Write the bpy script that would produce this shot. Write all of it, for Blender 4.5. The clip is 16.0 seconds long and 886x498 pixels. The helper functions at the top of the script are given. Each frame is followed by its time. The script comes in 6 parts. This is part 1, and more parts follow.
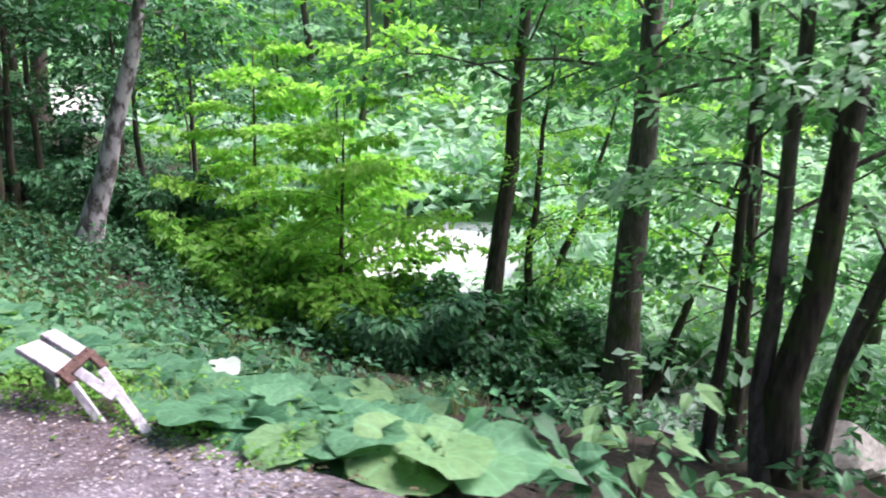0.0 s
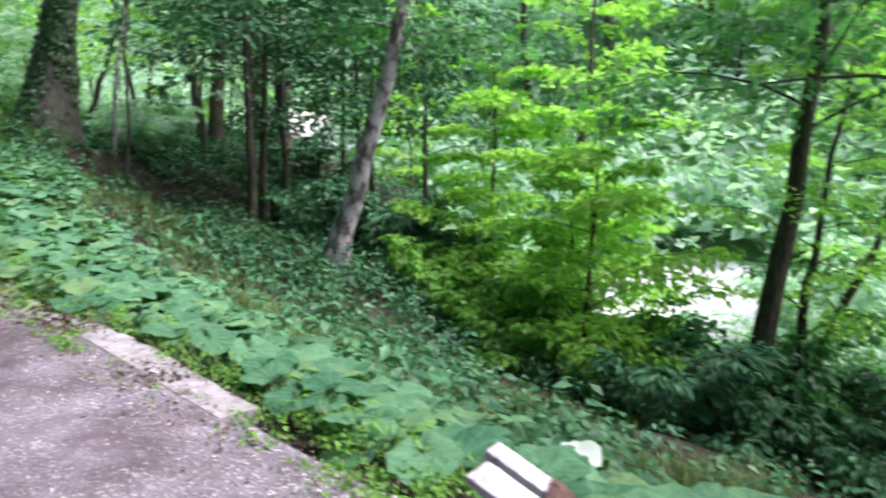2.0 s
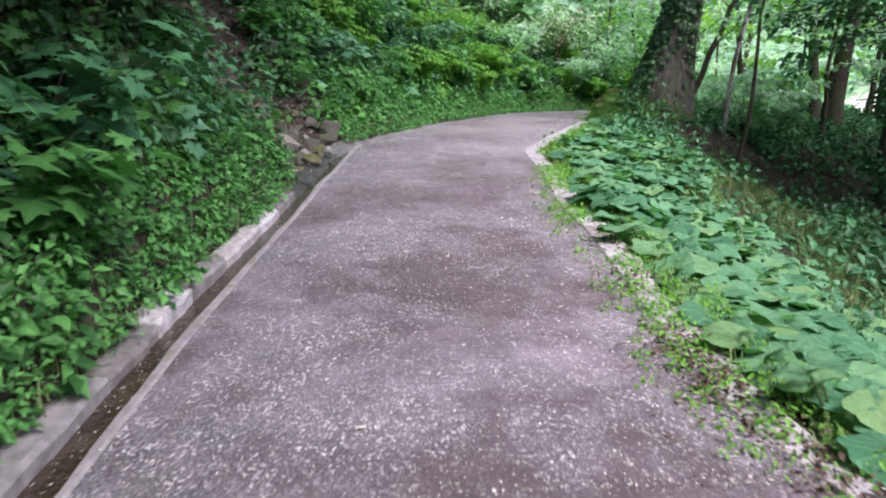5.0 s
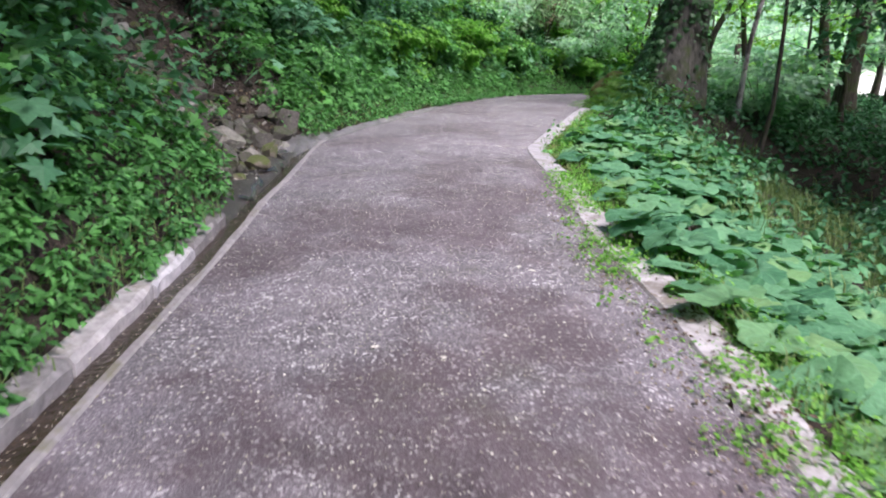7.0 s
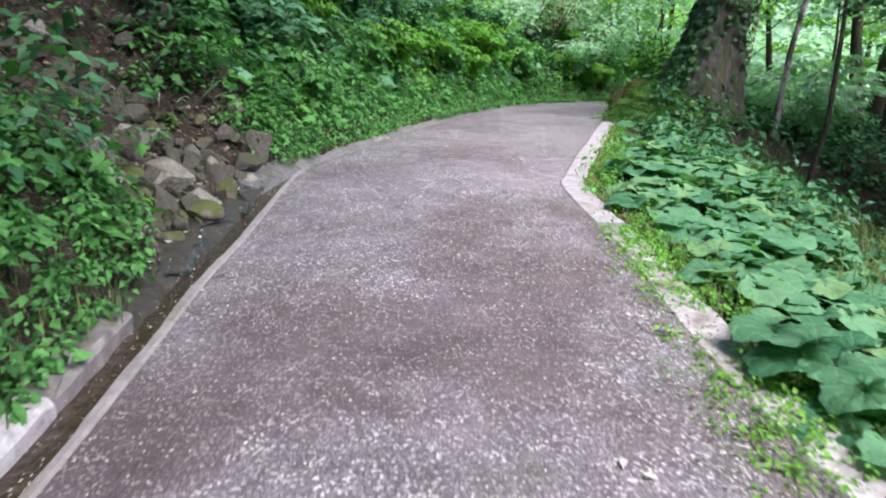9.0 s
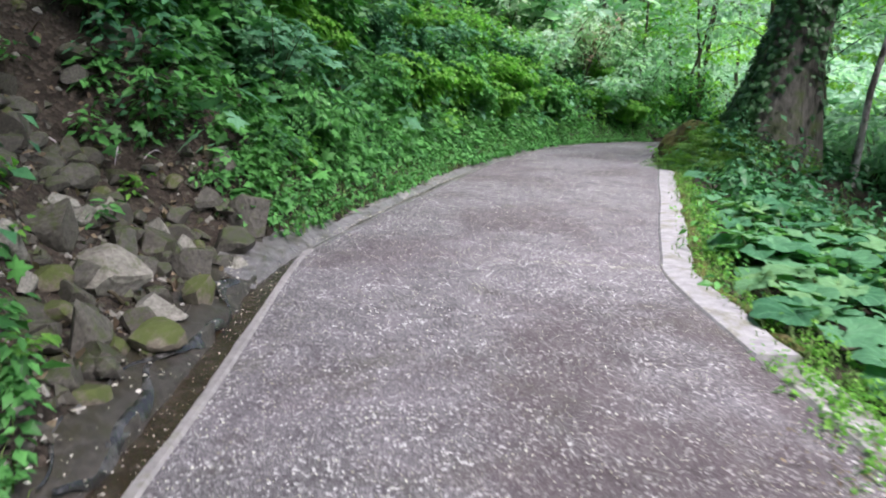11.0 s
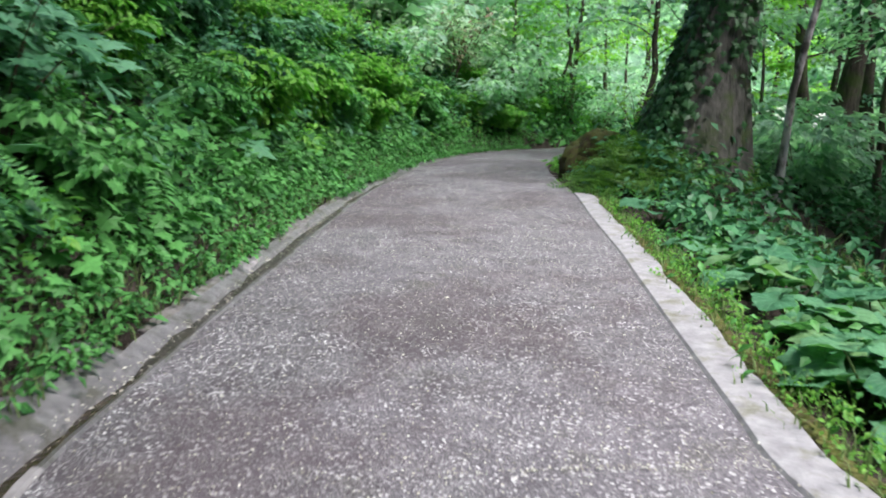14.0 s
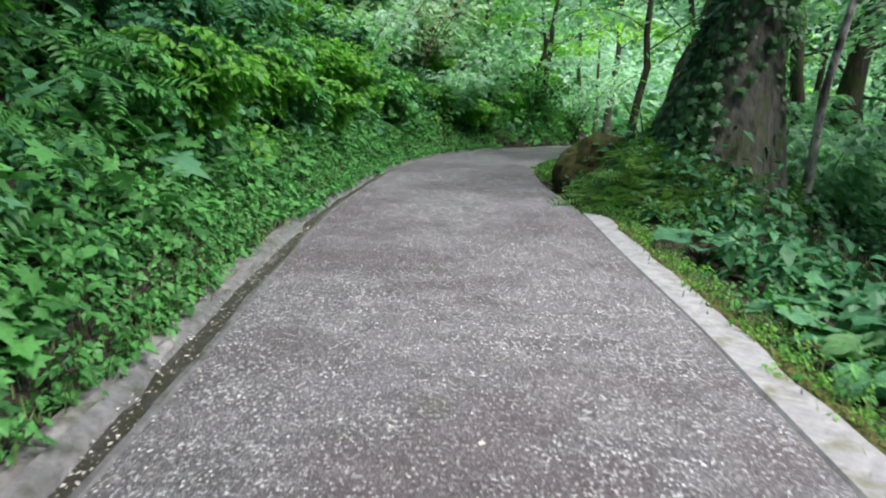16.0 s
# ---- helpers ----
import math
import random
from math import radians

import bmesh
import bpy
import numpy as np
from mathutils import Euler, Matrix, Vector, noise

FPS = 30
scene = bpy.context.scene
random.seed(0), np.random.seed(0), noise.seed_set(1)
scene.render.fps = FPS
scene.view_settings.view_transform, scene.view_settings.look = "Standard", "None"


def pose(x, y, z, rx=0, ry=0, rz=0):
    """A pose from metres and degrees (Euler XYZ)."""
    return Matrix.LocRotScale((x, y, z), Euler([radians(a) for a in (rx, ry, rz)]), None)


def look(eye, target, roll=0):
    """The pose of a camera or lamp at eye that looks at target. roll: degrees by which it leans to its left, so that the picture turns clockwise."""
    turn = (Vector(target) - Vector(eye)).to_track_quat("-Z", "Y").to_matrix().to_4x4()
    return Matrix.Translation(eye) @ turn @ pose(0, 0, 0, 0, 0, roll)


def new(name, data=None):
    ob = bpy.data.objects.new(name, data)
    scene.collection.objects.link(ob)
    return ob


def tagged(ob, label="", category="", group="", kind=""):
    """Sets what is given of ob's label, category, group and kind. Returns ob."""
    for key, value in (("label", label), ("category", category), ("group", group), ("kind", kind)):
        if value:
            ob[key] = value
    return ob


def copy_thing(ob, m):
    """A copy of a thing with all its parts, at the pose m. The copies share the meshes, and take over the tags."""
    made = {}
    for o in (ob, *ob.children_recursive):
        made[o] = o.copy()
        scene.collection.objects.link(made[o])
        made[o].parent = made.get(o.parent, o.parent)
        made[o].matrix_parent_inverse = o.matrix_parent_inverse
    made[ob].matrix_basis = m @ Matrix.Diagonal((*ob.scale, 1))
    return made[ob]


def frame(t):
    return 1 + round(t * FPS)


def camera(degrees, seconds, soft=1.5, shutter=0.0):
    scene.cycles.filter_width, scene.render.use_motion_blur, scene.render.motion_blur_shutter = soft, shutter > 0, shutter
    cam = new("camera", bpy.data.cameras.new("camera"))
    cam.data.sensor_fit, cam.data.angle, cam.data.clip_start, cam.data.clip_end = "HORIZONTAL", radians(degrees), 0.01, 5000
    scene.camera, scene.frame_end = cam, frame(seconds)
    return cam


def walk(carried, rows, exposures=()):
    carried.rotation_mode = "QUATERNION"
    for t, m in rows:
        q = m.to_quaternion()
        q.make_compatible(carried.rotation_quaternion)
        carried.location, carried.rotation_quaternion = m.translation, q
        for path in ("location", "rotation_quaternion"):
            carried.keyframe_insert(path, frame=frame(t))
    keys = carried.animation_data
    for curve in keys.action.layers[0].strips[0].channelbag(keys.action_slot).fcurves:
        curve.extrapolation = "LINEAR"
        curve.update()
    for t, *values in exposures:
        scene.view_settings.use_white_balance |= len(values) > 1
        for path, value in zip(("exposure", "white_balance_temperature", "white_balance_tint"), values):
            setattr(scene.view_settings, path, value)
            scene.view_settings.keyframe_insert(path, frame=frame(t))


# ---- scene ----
cam = camera(60.8, 16.0, soft=2.0, shutter=0.5)
METRES, EYE, TILT, LEAN, TURN = 17.5, 1.5, -12.0, 0.0, 0.0
ROWS = [
    (0.0, 0.0, 0.0, 0.0, 0.0, 0.0, -0.0),
    (0.5, -0.0222, 0.0155, 0.001, 0.93, -0.5, -0.56),
    (1.0, -0.0448, 0.0321, 0.0054, 4.3, -0.9, -2.76),
    (1.5, -0.0699, 0.0477, 0.0077, 10.85, 0.18, -2.28),
    (2.0, -0.0877, 0.067, 0.0112, 14.18, 1.47, -2.98),
    (2.5, -0.1132, 0.0839, 0.0132, 26.65, -1.13, -6.75),
    (3.0, -0.1418, 0.1002, 0.0176, 39.21, -4.4, -7.37),
    (3.5, -0.1679, 0.1176, 0.0215, 46.77, -5.87, -10.85),
    (4.0, -0.1964, 0.1291, 0.0233, 50.95, -6.78, -10.24),
    (4.5, -0.2236, 0.1457, 0.0256, 54.57, -5.08, -10.26),
    (7.0, -0.3627, 0.2358, 0.0471, 52.77, -6.46, -10.63),
    (7.5, -0.3908, 0.2514, 0.0517, 52.75, -5.33, -10.03),
    (8.0, -0.4184, 0.2679, 0.0562, 51.18, -4.88, -9.99),
    (8.5, -0.4457, 0.285, 0.0614, 52.24, -6.43, -10.79),
    (11.0, -0.5846, 0.359, 0.083, 53.29, -3.87, -11.14),
    (11.5, -0.614, 0.3701, 0.086, 52.83, -3.31, -10.04),
    (12.0, -0.6394, 0.3877, 0.09, 50.5, -2.59, -9.7),
    (12.5, -0.6638, 0.4035, 0.0949, 48.06, -0.99, -9.6),
    (13.0, -0.687, 0.421, 0.1007, 44.06, -1.52, -8.63),
    (13.5, -0.7099, 0.4413, 0.1076, 44.58, -1.69, -9.04),
    (14.0, -0.7351, 0.4591, 0.1114, 42.35, -1.8, -8.56),
    (14.5, -0.7589, 0.4794, 0.1157, 41.69, -2.0, -8.07),
    (15.0, -0.7826, 0.4955, 0.1214, 40.27, -1.71, -9.31),
    (15.5, -0.8067, 0.5116, 0.1272, 38.85, -2.02, -7.99),
    (16.0, -0.8296, 0.5311, 0.1325, 38.85, -1.97, -9.19),
]
walk(cam, [(t, pose(0, 0, EYE, TILT, LEAN, TURN) @ pose(METRES * x, METRES * y, METRES * z, 90 + pitch, roll, yaw)) for t, x, y, z, yaw, pitch, roll in ROWS],
     [(0.0, 1.5, 6200, 36.0), (2.0, 1.32, 6200, 31.0), (3.0, 0.98, 6250, 23.0), (4.5, 1.1, 6200, 31.0), (7.5, 1.08, 6200, 29.0), (8.5, 1.22, 6200, 26.0), (11.0, 1.1, 6200, 22.0), (14.0, 0.97, 6200, 17.0), (16.0, 0.87, 6200, 13.0)])

# ---------------------------------------------------------------- light
world = bpy.data.worlds.new("overcast_sky")
scene.world = world
world.use_nodes = True
wn = world.node_tree.nodes
sky = wn.new("ShaderNodeTexSky")
sky.sky_type, sky.sun_disc, sky.sun_elevation, sky.sun_rotation, sky.air_density, sky.dust_density = "NISHITA", False, radians(55), radians(78), 1.0, 3.0
world.node_tree.links.new(sky.outputs[0], wn["Background"].inputs[0])
wn["Background"].inputs[1].default_value = 0.12
sun = new("sun", bpy.data.lights.new("sun", "SUN"))
sun.data.energy, sun.data.angle, sun.data.color = 3.9, radians(32), (1.0, 0.97, 0.92)
sun.matrix_world = look((34, 2, 49), (0, 0, 0))

# ---------------------------------------------------------------- materials
def material(name, rough=0.8, spec=0.3):
    m = bpy.data.materials.new(name)
    m.use_nodes = True
    b = m.node_tree.nodes["Principled BSDF"]
    b.inputs["Roughness"].default_value = rough
    b.inputs["Specular IOR Level"].default_value = spec
    return m, m.node_tree.nodes, m.node_tree.links, b


def node(nodes, links, kind, operation="", **wires):
    n = nodes.new(kind)
    if operation:
        n.operation = operation
    for k, v in wires.items():
        sock = n.inputs[int(k[1:])] if k[0] == "i" and k[1:].isdigit() else n.inputs[k.replace("_", " ")]
        if isinstance(v, bpy.types.NodeSocket):
            links.new(v, sock)
        else:
            sock.default_value = v
    return n


def coords(nodes, links, scale=(1, 1, 1)):
    c = nodes.new("ShaderNodeTexCoord")
    return node(nodes, links, "ShaderNodeMapping", Vector=c.outputs["Object"], Scale=scale).outputs[0]


def ramp(nodes, links, fac, *stops):
    r = nodes.new("ShaderNodeValToRGB")
    links.new(fac, r.inputs[0])
    e = r.color_ramp.elements
    while len(e) < len(stops):
        e.new(0.5)
    for el, (p, c) in zip(e, stops):
        el.position, el.color = p, (*c, 1)
    return r.outputs[0]


def mixed(nodes, links, fac, a, b, how="MIX"):
    m = nodes.new("ShaderNodeMix")
    m.data_type, m.blend_type = "RGBA", how
    for sock, v in ((m.inputs[0], fac), (m.inputs[6], a), (m.inputs[7], b)):
        if isinstance(v, bpy.types.NodeSocket):
            links.new(v, sock)
        else:
            sock.default_value = v if isinstance(v, float) else (*v, 1)
    return m.outputs[2]


def noise_of(nodes, links, vec, scale, detail=4.0, rough=0.6):
    return node(nodes, links, "ShaderNodeTexNoise", Vector=vec, Scale=scale, Detail=detail, Roughness=rough).outputs[0]


def bumped(nodes, links, b, height, strength, distance):
    links.new(node(nodes, links, "ShaderNodeBump", Height=height, Strength=strength, Distance=distance).outputs[0], b.inputs["Normal"])


def leaf_material(name, dark, light, glow=0.35, rough=0.45, spread=0.25):
    """Green blades that let some light through; each blade has its own shade."""
    m, n, l, b = material(name, rough, 0.22)
    geo = n.new("ShaderNodeNewGeometry")
    v = coords(n, l)
    c = ramp(n, l, geo.outputs["Random Per Island"], (0.0, dark), (1.0, light))
    big = noise_of(n, l, v, 0.6, 2.0)
    c = mixed(n, l, ramp(n, l, big, (0.35, (0, 0, 0)), (0.65, (spread, spread, spread))), c, tuple(0.6 * q + 0.4 * w for q, w in zip(light, (0.1, 0.24, 0.03))))
    c = mixed(n, l, 0.35, c, ramp(n, l, noise_of(n, l, v, 45.0, 3.0), (0.3, (0.35, 0.35, 0.35)), (0.7, (0.75, 0.75, 0.75))), "OVERLAY")
    l.new(c, b.inputs["Base Color"])
    t = node(n, l, "ShaderNodeBsdfTranslucent")
    l.new(mixed(n, l, 1.0, c, (1.1, 1.5, 0.8), "MULTIPLY"), t.inputs[0])
    mix = node(n, l, "ShaderNodeMixShader", i0=glow, i1=b.outputs[0], i2=t.outputs[0])
    l.new(mix.outputs[0], n["Material Output"].inputs[0])
    return m


def veined_leaf_material(name, dark, light):
    """Broad round leaf with pale veins spreading from the stalk; each leaf has its own shade."""
    m, n, l, b = material(name, 0.55, 0.2)
    v = coords(n, l)
    own = n.new("ShaderNodeObjectInfo").outputs["Random"]
    c = ramp(n, l, own, (0.0, dark), (0.7, light), (1.0, tuple(0.7 * q + 0.3 * w for q, w in zip(light, (0.25, 0.32, 0.06)))))
    turn = n.new("ShaderNodeTexGradient")
    turn.gradient_type = "RADIAL"
    l.new(v, turn.inputs[0])
    wob = node(n, l, "ShaderNodeMath", "MULTIPLY_ADD", i0=noise_of(n, l, v, 5.0, 2.0), i1=0.05, i2=turn.outputs["Fac"])
    rays = node(n, l, "ShaderNodeMath", "PINGPONG", i0=node(n, l, "ShaderNodeMath", "MULTIPLY", i0=wob.outputs[0], i1=13.0).outputs[0], i1=0.5)
    vein = ramp(n, l, rays.outputs[0], (0.02, (0.45, 0.45, 0.45)), (0.09, (0, 0, 0)))
    c = mixed(n, l, 0.5, c, ramp(n, l, noise_of(n, l, v, 9.0, 5.0, 0.7), (0.3, (0.3, 0.3, 0.3)), (0.7, (0.72, 0.72, 0.7))), "OVERLAY")
    c = mixed(n, l, vein, c, tuple(min(1, 1.35 * q + 0.02) for q in light))
    l.new(c, b.inputs["Base Color"])
    bumped(n, l, b, mixed(n, l, 0.6, rays.outputs[0], noise_of(n, l, v, 14.0, 3.0)), 0.5, 0.03)
    t = node(n, l, "ShaderNodeBsdfTranslucent")
    l.new(mixed(n, l, 1.0, c, (1.1, 1.5, 0.6), "MULTIPLY"), t.inputs[0])
    l.new(node(n, l, "ShaderNodeMixShader", i0=0.28, i1=b.outputs[0], i2=t.outputs[0]).outputs[0], n["Material Output"].inputs[0])
    return m


def bark_material(name, dark, light, patch=None, moss=0.0):
    m, n, l, b = material(name, 0.9, 0.2)
    v = coords(n, l, (1, 1, 0.22))
    a = noise_of(n, l, v, 14.0, 6.0, 0.65)
    c = ramp(n, l, a, (0.32, dark), (0.68, light))
    if patch:
        c = mixed(n, l, ramp(n, l, noise_of(n, l, coords(n, l, (1, 1, 0.6)), 4.0, 3.0), (0.42, (0, 0, 0)), (0.55, (1, 1, 1))), c, patch)
    if moss:
        c = mixed(n, l, ramp(n, l, noise_of(n, l, coords(n, l), 2.2, 4.0), (0.62 - moss, (0, 0, 0)), (0.72 - moss * 0.5, (0.8, 0.8, 0.8))), c, (0.05, 0.075, 0.02))
    l.new(c, b.inputs["Base Color"])
    bumped(n, l, b, a, 0.9, 0.03)
    return m


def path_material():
    """Coarse asphalt with pale grit; the stretch under the trees is damp and stained, the upper end less stained. The
    pale mix falls towards the upper end, which puts canopy shade into the colour.
    """
    m, n, l, b = material("worn_asphalt", 0.85, 0.35)
    v = coords(n, l)
    grit = node(n, l, "ShaderNodeTexVoronoi", Vector=v, Scale=80.0)
    fine = node(n, l, "ShaderNodeTexVoronoi", Vector=v, Scale=205.0)
    tone = node(n, l, "ShaderNodeSeparateColor", i0=grit.outputs["Color"])
    tone2 = node(n, l, "ShaderNodeSeparateColor", i0=fine.outputs["Color"])
    c = ramp(n, l, tone.outputs[0], (0.0, (0.026, 0.025, 0.027)), (0.35, (0.078, 0.074, 0.078)), (0.72, (0.145, 0.138, 0.145)), (0.86, (0.27, 0.265, 0.27)), (0.95, (0.78, 0.78, 0.76)))
    c2 = ramp(n, l, tone2.outputs[0], (0.0, (0.035, 0.033, 0.036)), (0.5, (0.1, 0.095, 0.1)), (0.85, (0.23, 0.225, 0.23)), (0.95, (0.55, 0.55, 0.54)))
    c = mixed(n, l, ramp(n, l, noise_of(n, l, v, 5.0, 4.0, 0.65), (0.38, (0.1, 0.1, 0.1)), (0.62, (0.85, 0.85, 0.85))), c, c2)
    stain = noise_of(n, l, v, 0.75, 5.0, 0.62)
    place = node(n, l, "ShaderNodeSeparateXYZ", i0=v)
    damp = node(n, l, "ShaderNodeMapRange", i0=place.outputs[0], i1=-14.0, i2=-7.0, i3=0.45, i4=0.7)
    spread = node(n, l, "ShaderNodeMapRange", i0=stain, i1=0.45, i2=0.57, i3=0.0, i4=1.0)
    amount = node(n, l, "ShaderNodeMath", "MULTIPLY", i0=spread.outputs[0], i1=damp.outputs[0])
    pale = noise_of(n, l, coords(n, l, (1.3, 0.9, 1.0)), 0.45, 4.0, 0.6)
    # less pale mix towards the upper end: canopy shade put into the colour
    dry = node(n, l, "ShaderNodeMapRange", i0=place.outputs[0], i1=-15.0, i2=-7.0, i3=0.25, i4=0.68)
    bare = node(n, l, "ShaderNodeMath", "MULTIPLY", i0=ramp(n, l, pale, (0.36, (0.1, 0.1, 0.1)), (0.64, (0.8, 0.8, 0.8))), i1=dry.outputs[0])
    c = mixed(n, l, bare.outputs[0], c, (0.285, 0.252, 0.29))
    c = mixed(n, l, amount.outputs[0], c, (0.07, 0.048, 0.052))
    blotch = noise_of(n, l, v, 3.5, 4.0, 0.65)
    c = mixed(n, l, 0.7, c, ramp(n, l, blotch, (0.3, (0.33, 0.33, 0.33)), (0.7, (0.66, 0.66, 0.66))), "OVERLAY")
    c = mixed(n, l, ramp(n, l, noise_of(n, l, v, 1.9, 6.0, 0.7), (0.56, (0, 0, 0)), (0.7, (0.4, 0.4, 0.4))), c, (0.075, 0.075, 0.045))
    l.new(c, b.inputs["Base Color"])
    h = mixed(n, l, 0.5, grit.outputs["Distance"], fine.outputs["Distance"])
    bumped(n, l, b, h, 0.7, 0.012)
    return m


def soil_material(name, dark, light, litter, far_green=None):
    m, n, l, b = material(name, 0.95, 0.15)
    v = coords(n, l)
    a = noise_of(n, l, v, 3.0, 8.0, 0.7)
    c = ramp(n, l, a, (0.3, dark), (0.7, light))
    bits = node(n, l, "ShaderNodeTexVoronoi", Vector=v, Scale=28.0)
    tone = node(n, l, "ShaderNodeSeparateColor", i0=bits.outputs["Color"])
    c = mixed(n, l, ramp(n, l, tone.outputs[1], (0.6, (0, 0, 0)), (0.8, (0.7, 0.7, 0.7))), c, litter)
    if far_green:  # brightness put into the far ground: pale green fills gaps between leaf masses
        place = node(n, l, "ShaderNodeSeparateXYZ", i0=v)
        far = node(n, l, "ShaderNodeMapRange", i0=node(n, l, "ShaderNodeMath", "MULTIPLY_ADD", i0=noise_of(n, l, v, 0.25, 3.0), i1=9.0, i2=place.outputs[1]).outputs[0], i1=42.0, i2=47.0, i3=0.0, i4=1.0)
        c = mixed(n, l, far.outputs[0], c, ramp(n, l, noise_of(n, l, v, 0.7, 6.0, 0.7), (0.3, tuple(0.55 * q for q in far_green)), (0.7, far_green)))
    l.new(c, b.inputs["Base Color"])
    bumped(n, l, b, mixed(n, l, 0.5, a, bits.outputs["Distance"]), 0.9, 0.05)
    return m


def stone_material(name, dark, light, moss, mossy=0.5, scale=1.0, wet=0.85):
    """Stone or concrete with speckle, stains and moss on faces that look up."""
    m, n, l, b = material(name, wet, 0.35)
    v = coords(n, l)
    info = n.new("ShaderNodeObjectInfo")
    a = noise_of(n, l, v, 7.0 * scale, 8.0, 0.68)
    c = ramp(n, l, a, (0.3, dark), (0.7, light))
    c = mixed(n, l, 0.55, c, ramp(n, l, info.outputs["Random"], (0.0, (0.38, 0.36, 0.32)), (0.5, (0.5, 0.5, 0.49)), (1.0, (0.66, 0.66, 0.64))), "OVERLAY")
    geo = n.new("ShaderNodeNewGeometry")
    up = node(n, l, "ShaderNodeSeparateXYZ", i0=geo.outputs["Normal"])
    patch = noise_of(n, l, v, 3.2 * scale, 5.0, 0.7)
    both = node(n, l, "ShaderNodeMath", "MULTIPLY_ADD", i0=up.outputs[2], i1=0.16, i2=patch)
    c = mixed(n, l, ramp(n, l, both.outputs[0], (0.75 - 0.3 * mossy, (0, 0, 0)), (0.9 - 0.3 * mossy, (0.85, 0.85, 0.85))), c, moss)
    l.new(c, b.inputs["Base Color"])
    bumped(n, l, b, a, 0.7, 0.02)
    return m


def water_material(name, tint, foam, rough=0.08):
    m, n, l, b = material(name, rough, 0.6)
    v = coords(n, l)
    a = noise_of(n, l, v, 9.0, 4.0, 0.6)
    l.new(ramp(n, l, a, (0.45, tint), (0.7, foam)), b.inputs["Base Color"])
    bumped(n, l, b, noise_of(n, l, v, 22.0, 3.0), 0.6, 0.02)
    return m


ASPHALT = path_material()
SOIL = soil_material("forest_soil", (0.016, 0.013, 0.01), (0.05, 0.041, 0.033), (0.07, 0.058, 0.045), (0.2, 0.36, 0.16))
CONCRETE = stone_material("weathered_concrete", (0.19, 0.185, 0.195), (0.35, 0.345, 0.355), (0.16, 0.16, 0.1), 0.2, 1.5)
WET_CONCRETE = stone_material("wet_silt", (0.018, 0.016, 0.013), (0.08, 0.072, 0.062), (0.035, 0.032, 0.018), 0.45, 2.5, 0.4)
PALE_CONCRETE = stone_material("pale_concrete", (0.26, 0.255, 0.265), (0.58, 0.575, 0.59), (0.2, 0.19, 0.15), 0.22, 1.5)
SOILED = stone_material("soiled_concrete", (0.17, 0.165, 0.165), (0.4, 0.39, 0.4), (0.14, 0.125, 0.1), 0.35, 1.0)
CURB = stone_material("damp_concrete", (0.11, 0.105, 0.105), (0.3, 0.29, 0.29), (0.08, 0.085, 0.05), 0.35, 1.2, 0.7)
DAMP_SIDE = stone_material("damp_silt", (0.07, 0.068, 0.069), (0.2, 0.195, 0.198), (0.06, 0.06, 0.04), 0.4, 1.5, 0.4)
ROCK = stone_material("scree_stone", (0.028, 0.026, 0.022), (0.13, 0.122, 0.105), (0.045, 0.065, 0.012), 0.62, 1.6, 0.55)
PALE_ROCK = stone_material("pale_stone", (0.11, 0.105, 0.09), (0.36, 0.35, 0.315), (0.08, 0.09, 0.04), 0.3, 1.4)
RIVER_STONE = stone_material("river_gravel", (0.35, 0.34, 0.32), (0.75, 0.74, 0.7), (0.4, 0.4, 0.36), 0.2, 0.4)
PALE_GRAVEL = leaf_material("pale_gravel", (0.12, 0.1, 0.095), (0.62, 0.58, 0.58), 0.0, 0.85, 0.0)
MOSSY_EARTH = soil_material("mossy_earth", (0.035, 0.045, 0.012), (0.12, 0.13, 0.035), (0.08, 0.06, 0.035))
GUTTER_WATER = water_material("gutter_water", (0.03, 0.021, 0.012), (0.07, 0.055, 0.04))
STREAM_WATER = water_material("stream_water", (0.45, 0.48, 0.47), (0.85, 0.87, 0.86), 0.2)
TRICKLE = water_material("running_water", (0.025, 0.024, 0.022), (0.12, 0.12, 0.115), 0.22)
BARK = bark_material("grey_brown_bark", (0.04, 0.033, 0.03), (0.17, 0.145, 0.13), None, 0.12)
DARK_BARK = bark_material("dark_bark", (0.02, 0.017, 0.014), (0.1, 0.083, 0.07), None, 0.15)
PALE_BARK = bark_material("pale_patchy_bark", (0.05, 0.042, 0.04), (0.16, 0.14, 0.135), (0.45, 0.41, 0.42))
IVY_BARK = bark_material("furrowed_bark", (0.028, 0.028, 0.024), (0.125, 0.12, 0.104), None, 0.1)
TWIG = bark_material("twig", (0.03, 0.025, 0.015), (0.1, 0.085, 0.055))
STALK = bark_material("green_stalk", (0.05, 0.1, 0.03), (0.12, 0.2, 0.06))
LEAF = leaf_material("undergrowth_leaf", (0.018, 0.078, 0.02), (0.11, 0.33, 0.085), 0.26)
# darker copy of LEAF for dark plants, with shade of hollows and ridge added
LEAF_DARK = leaf_material("shade_toned_leaf", (0.01, 0.055, 0.025), (0.065, 0.21, 0.09), 0.14)
LEAF_BRIGHT = leaf_material("fresh_leaf", (0.07, 0.21, 0.035), (0.2, 0.43, 0.075), 0.45)
LEAF_TREE = leaf_material("tree_leaf", (0.025, 0.11, 0.0427), (0.0938, 0.27, 0.0915), 0.52)
# young yellow-green leaf with sunlight added into its colour
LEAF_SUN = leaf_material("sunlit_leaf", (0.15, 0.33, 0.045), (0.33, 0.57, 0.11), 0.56)
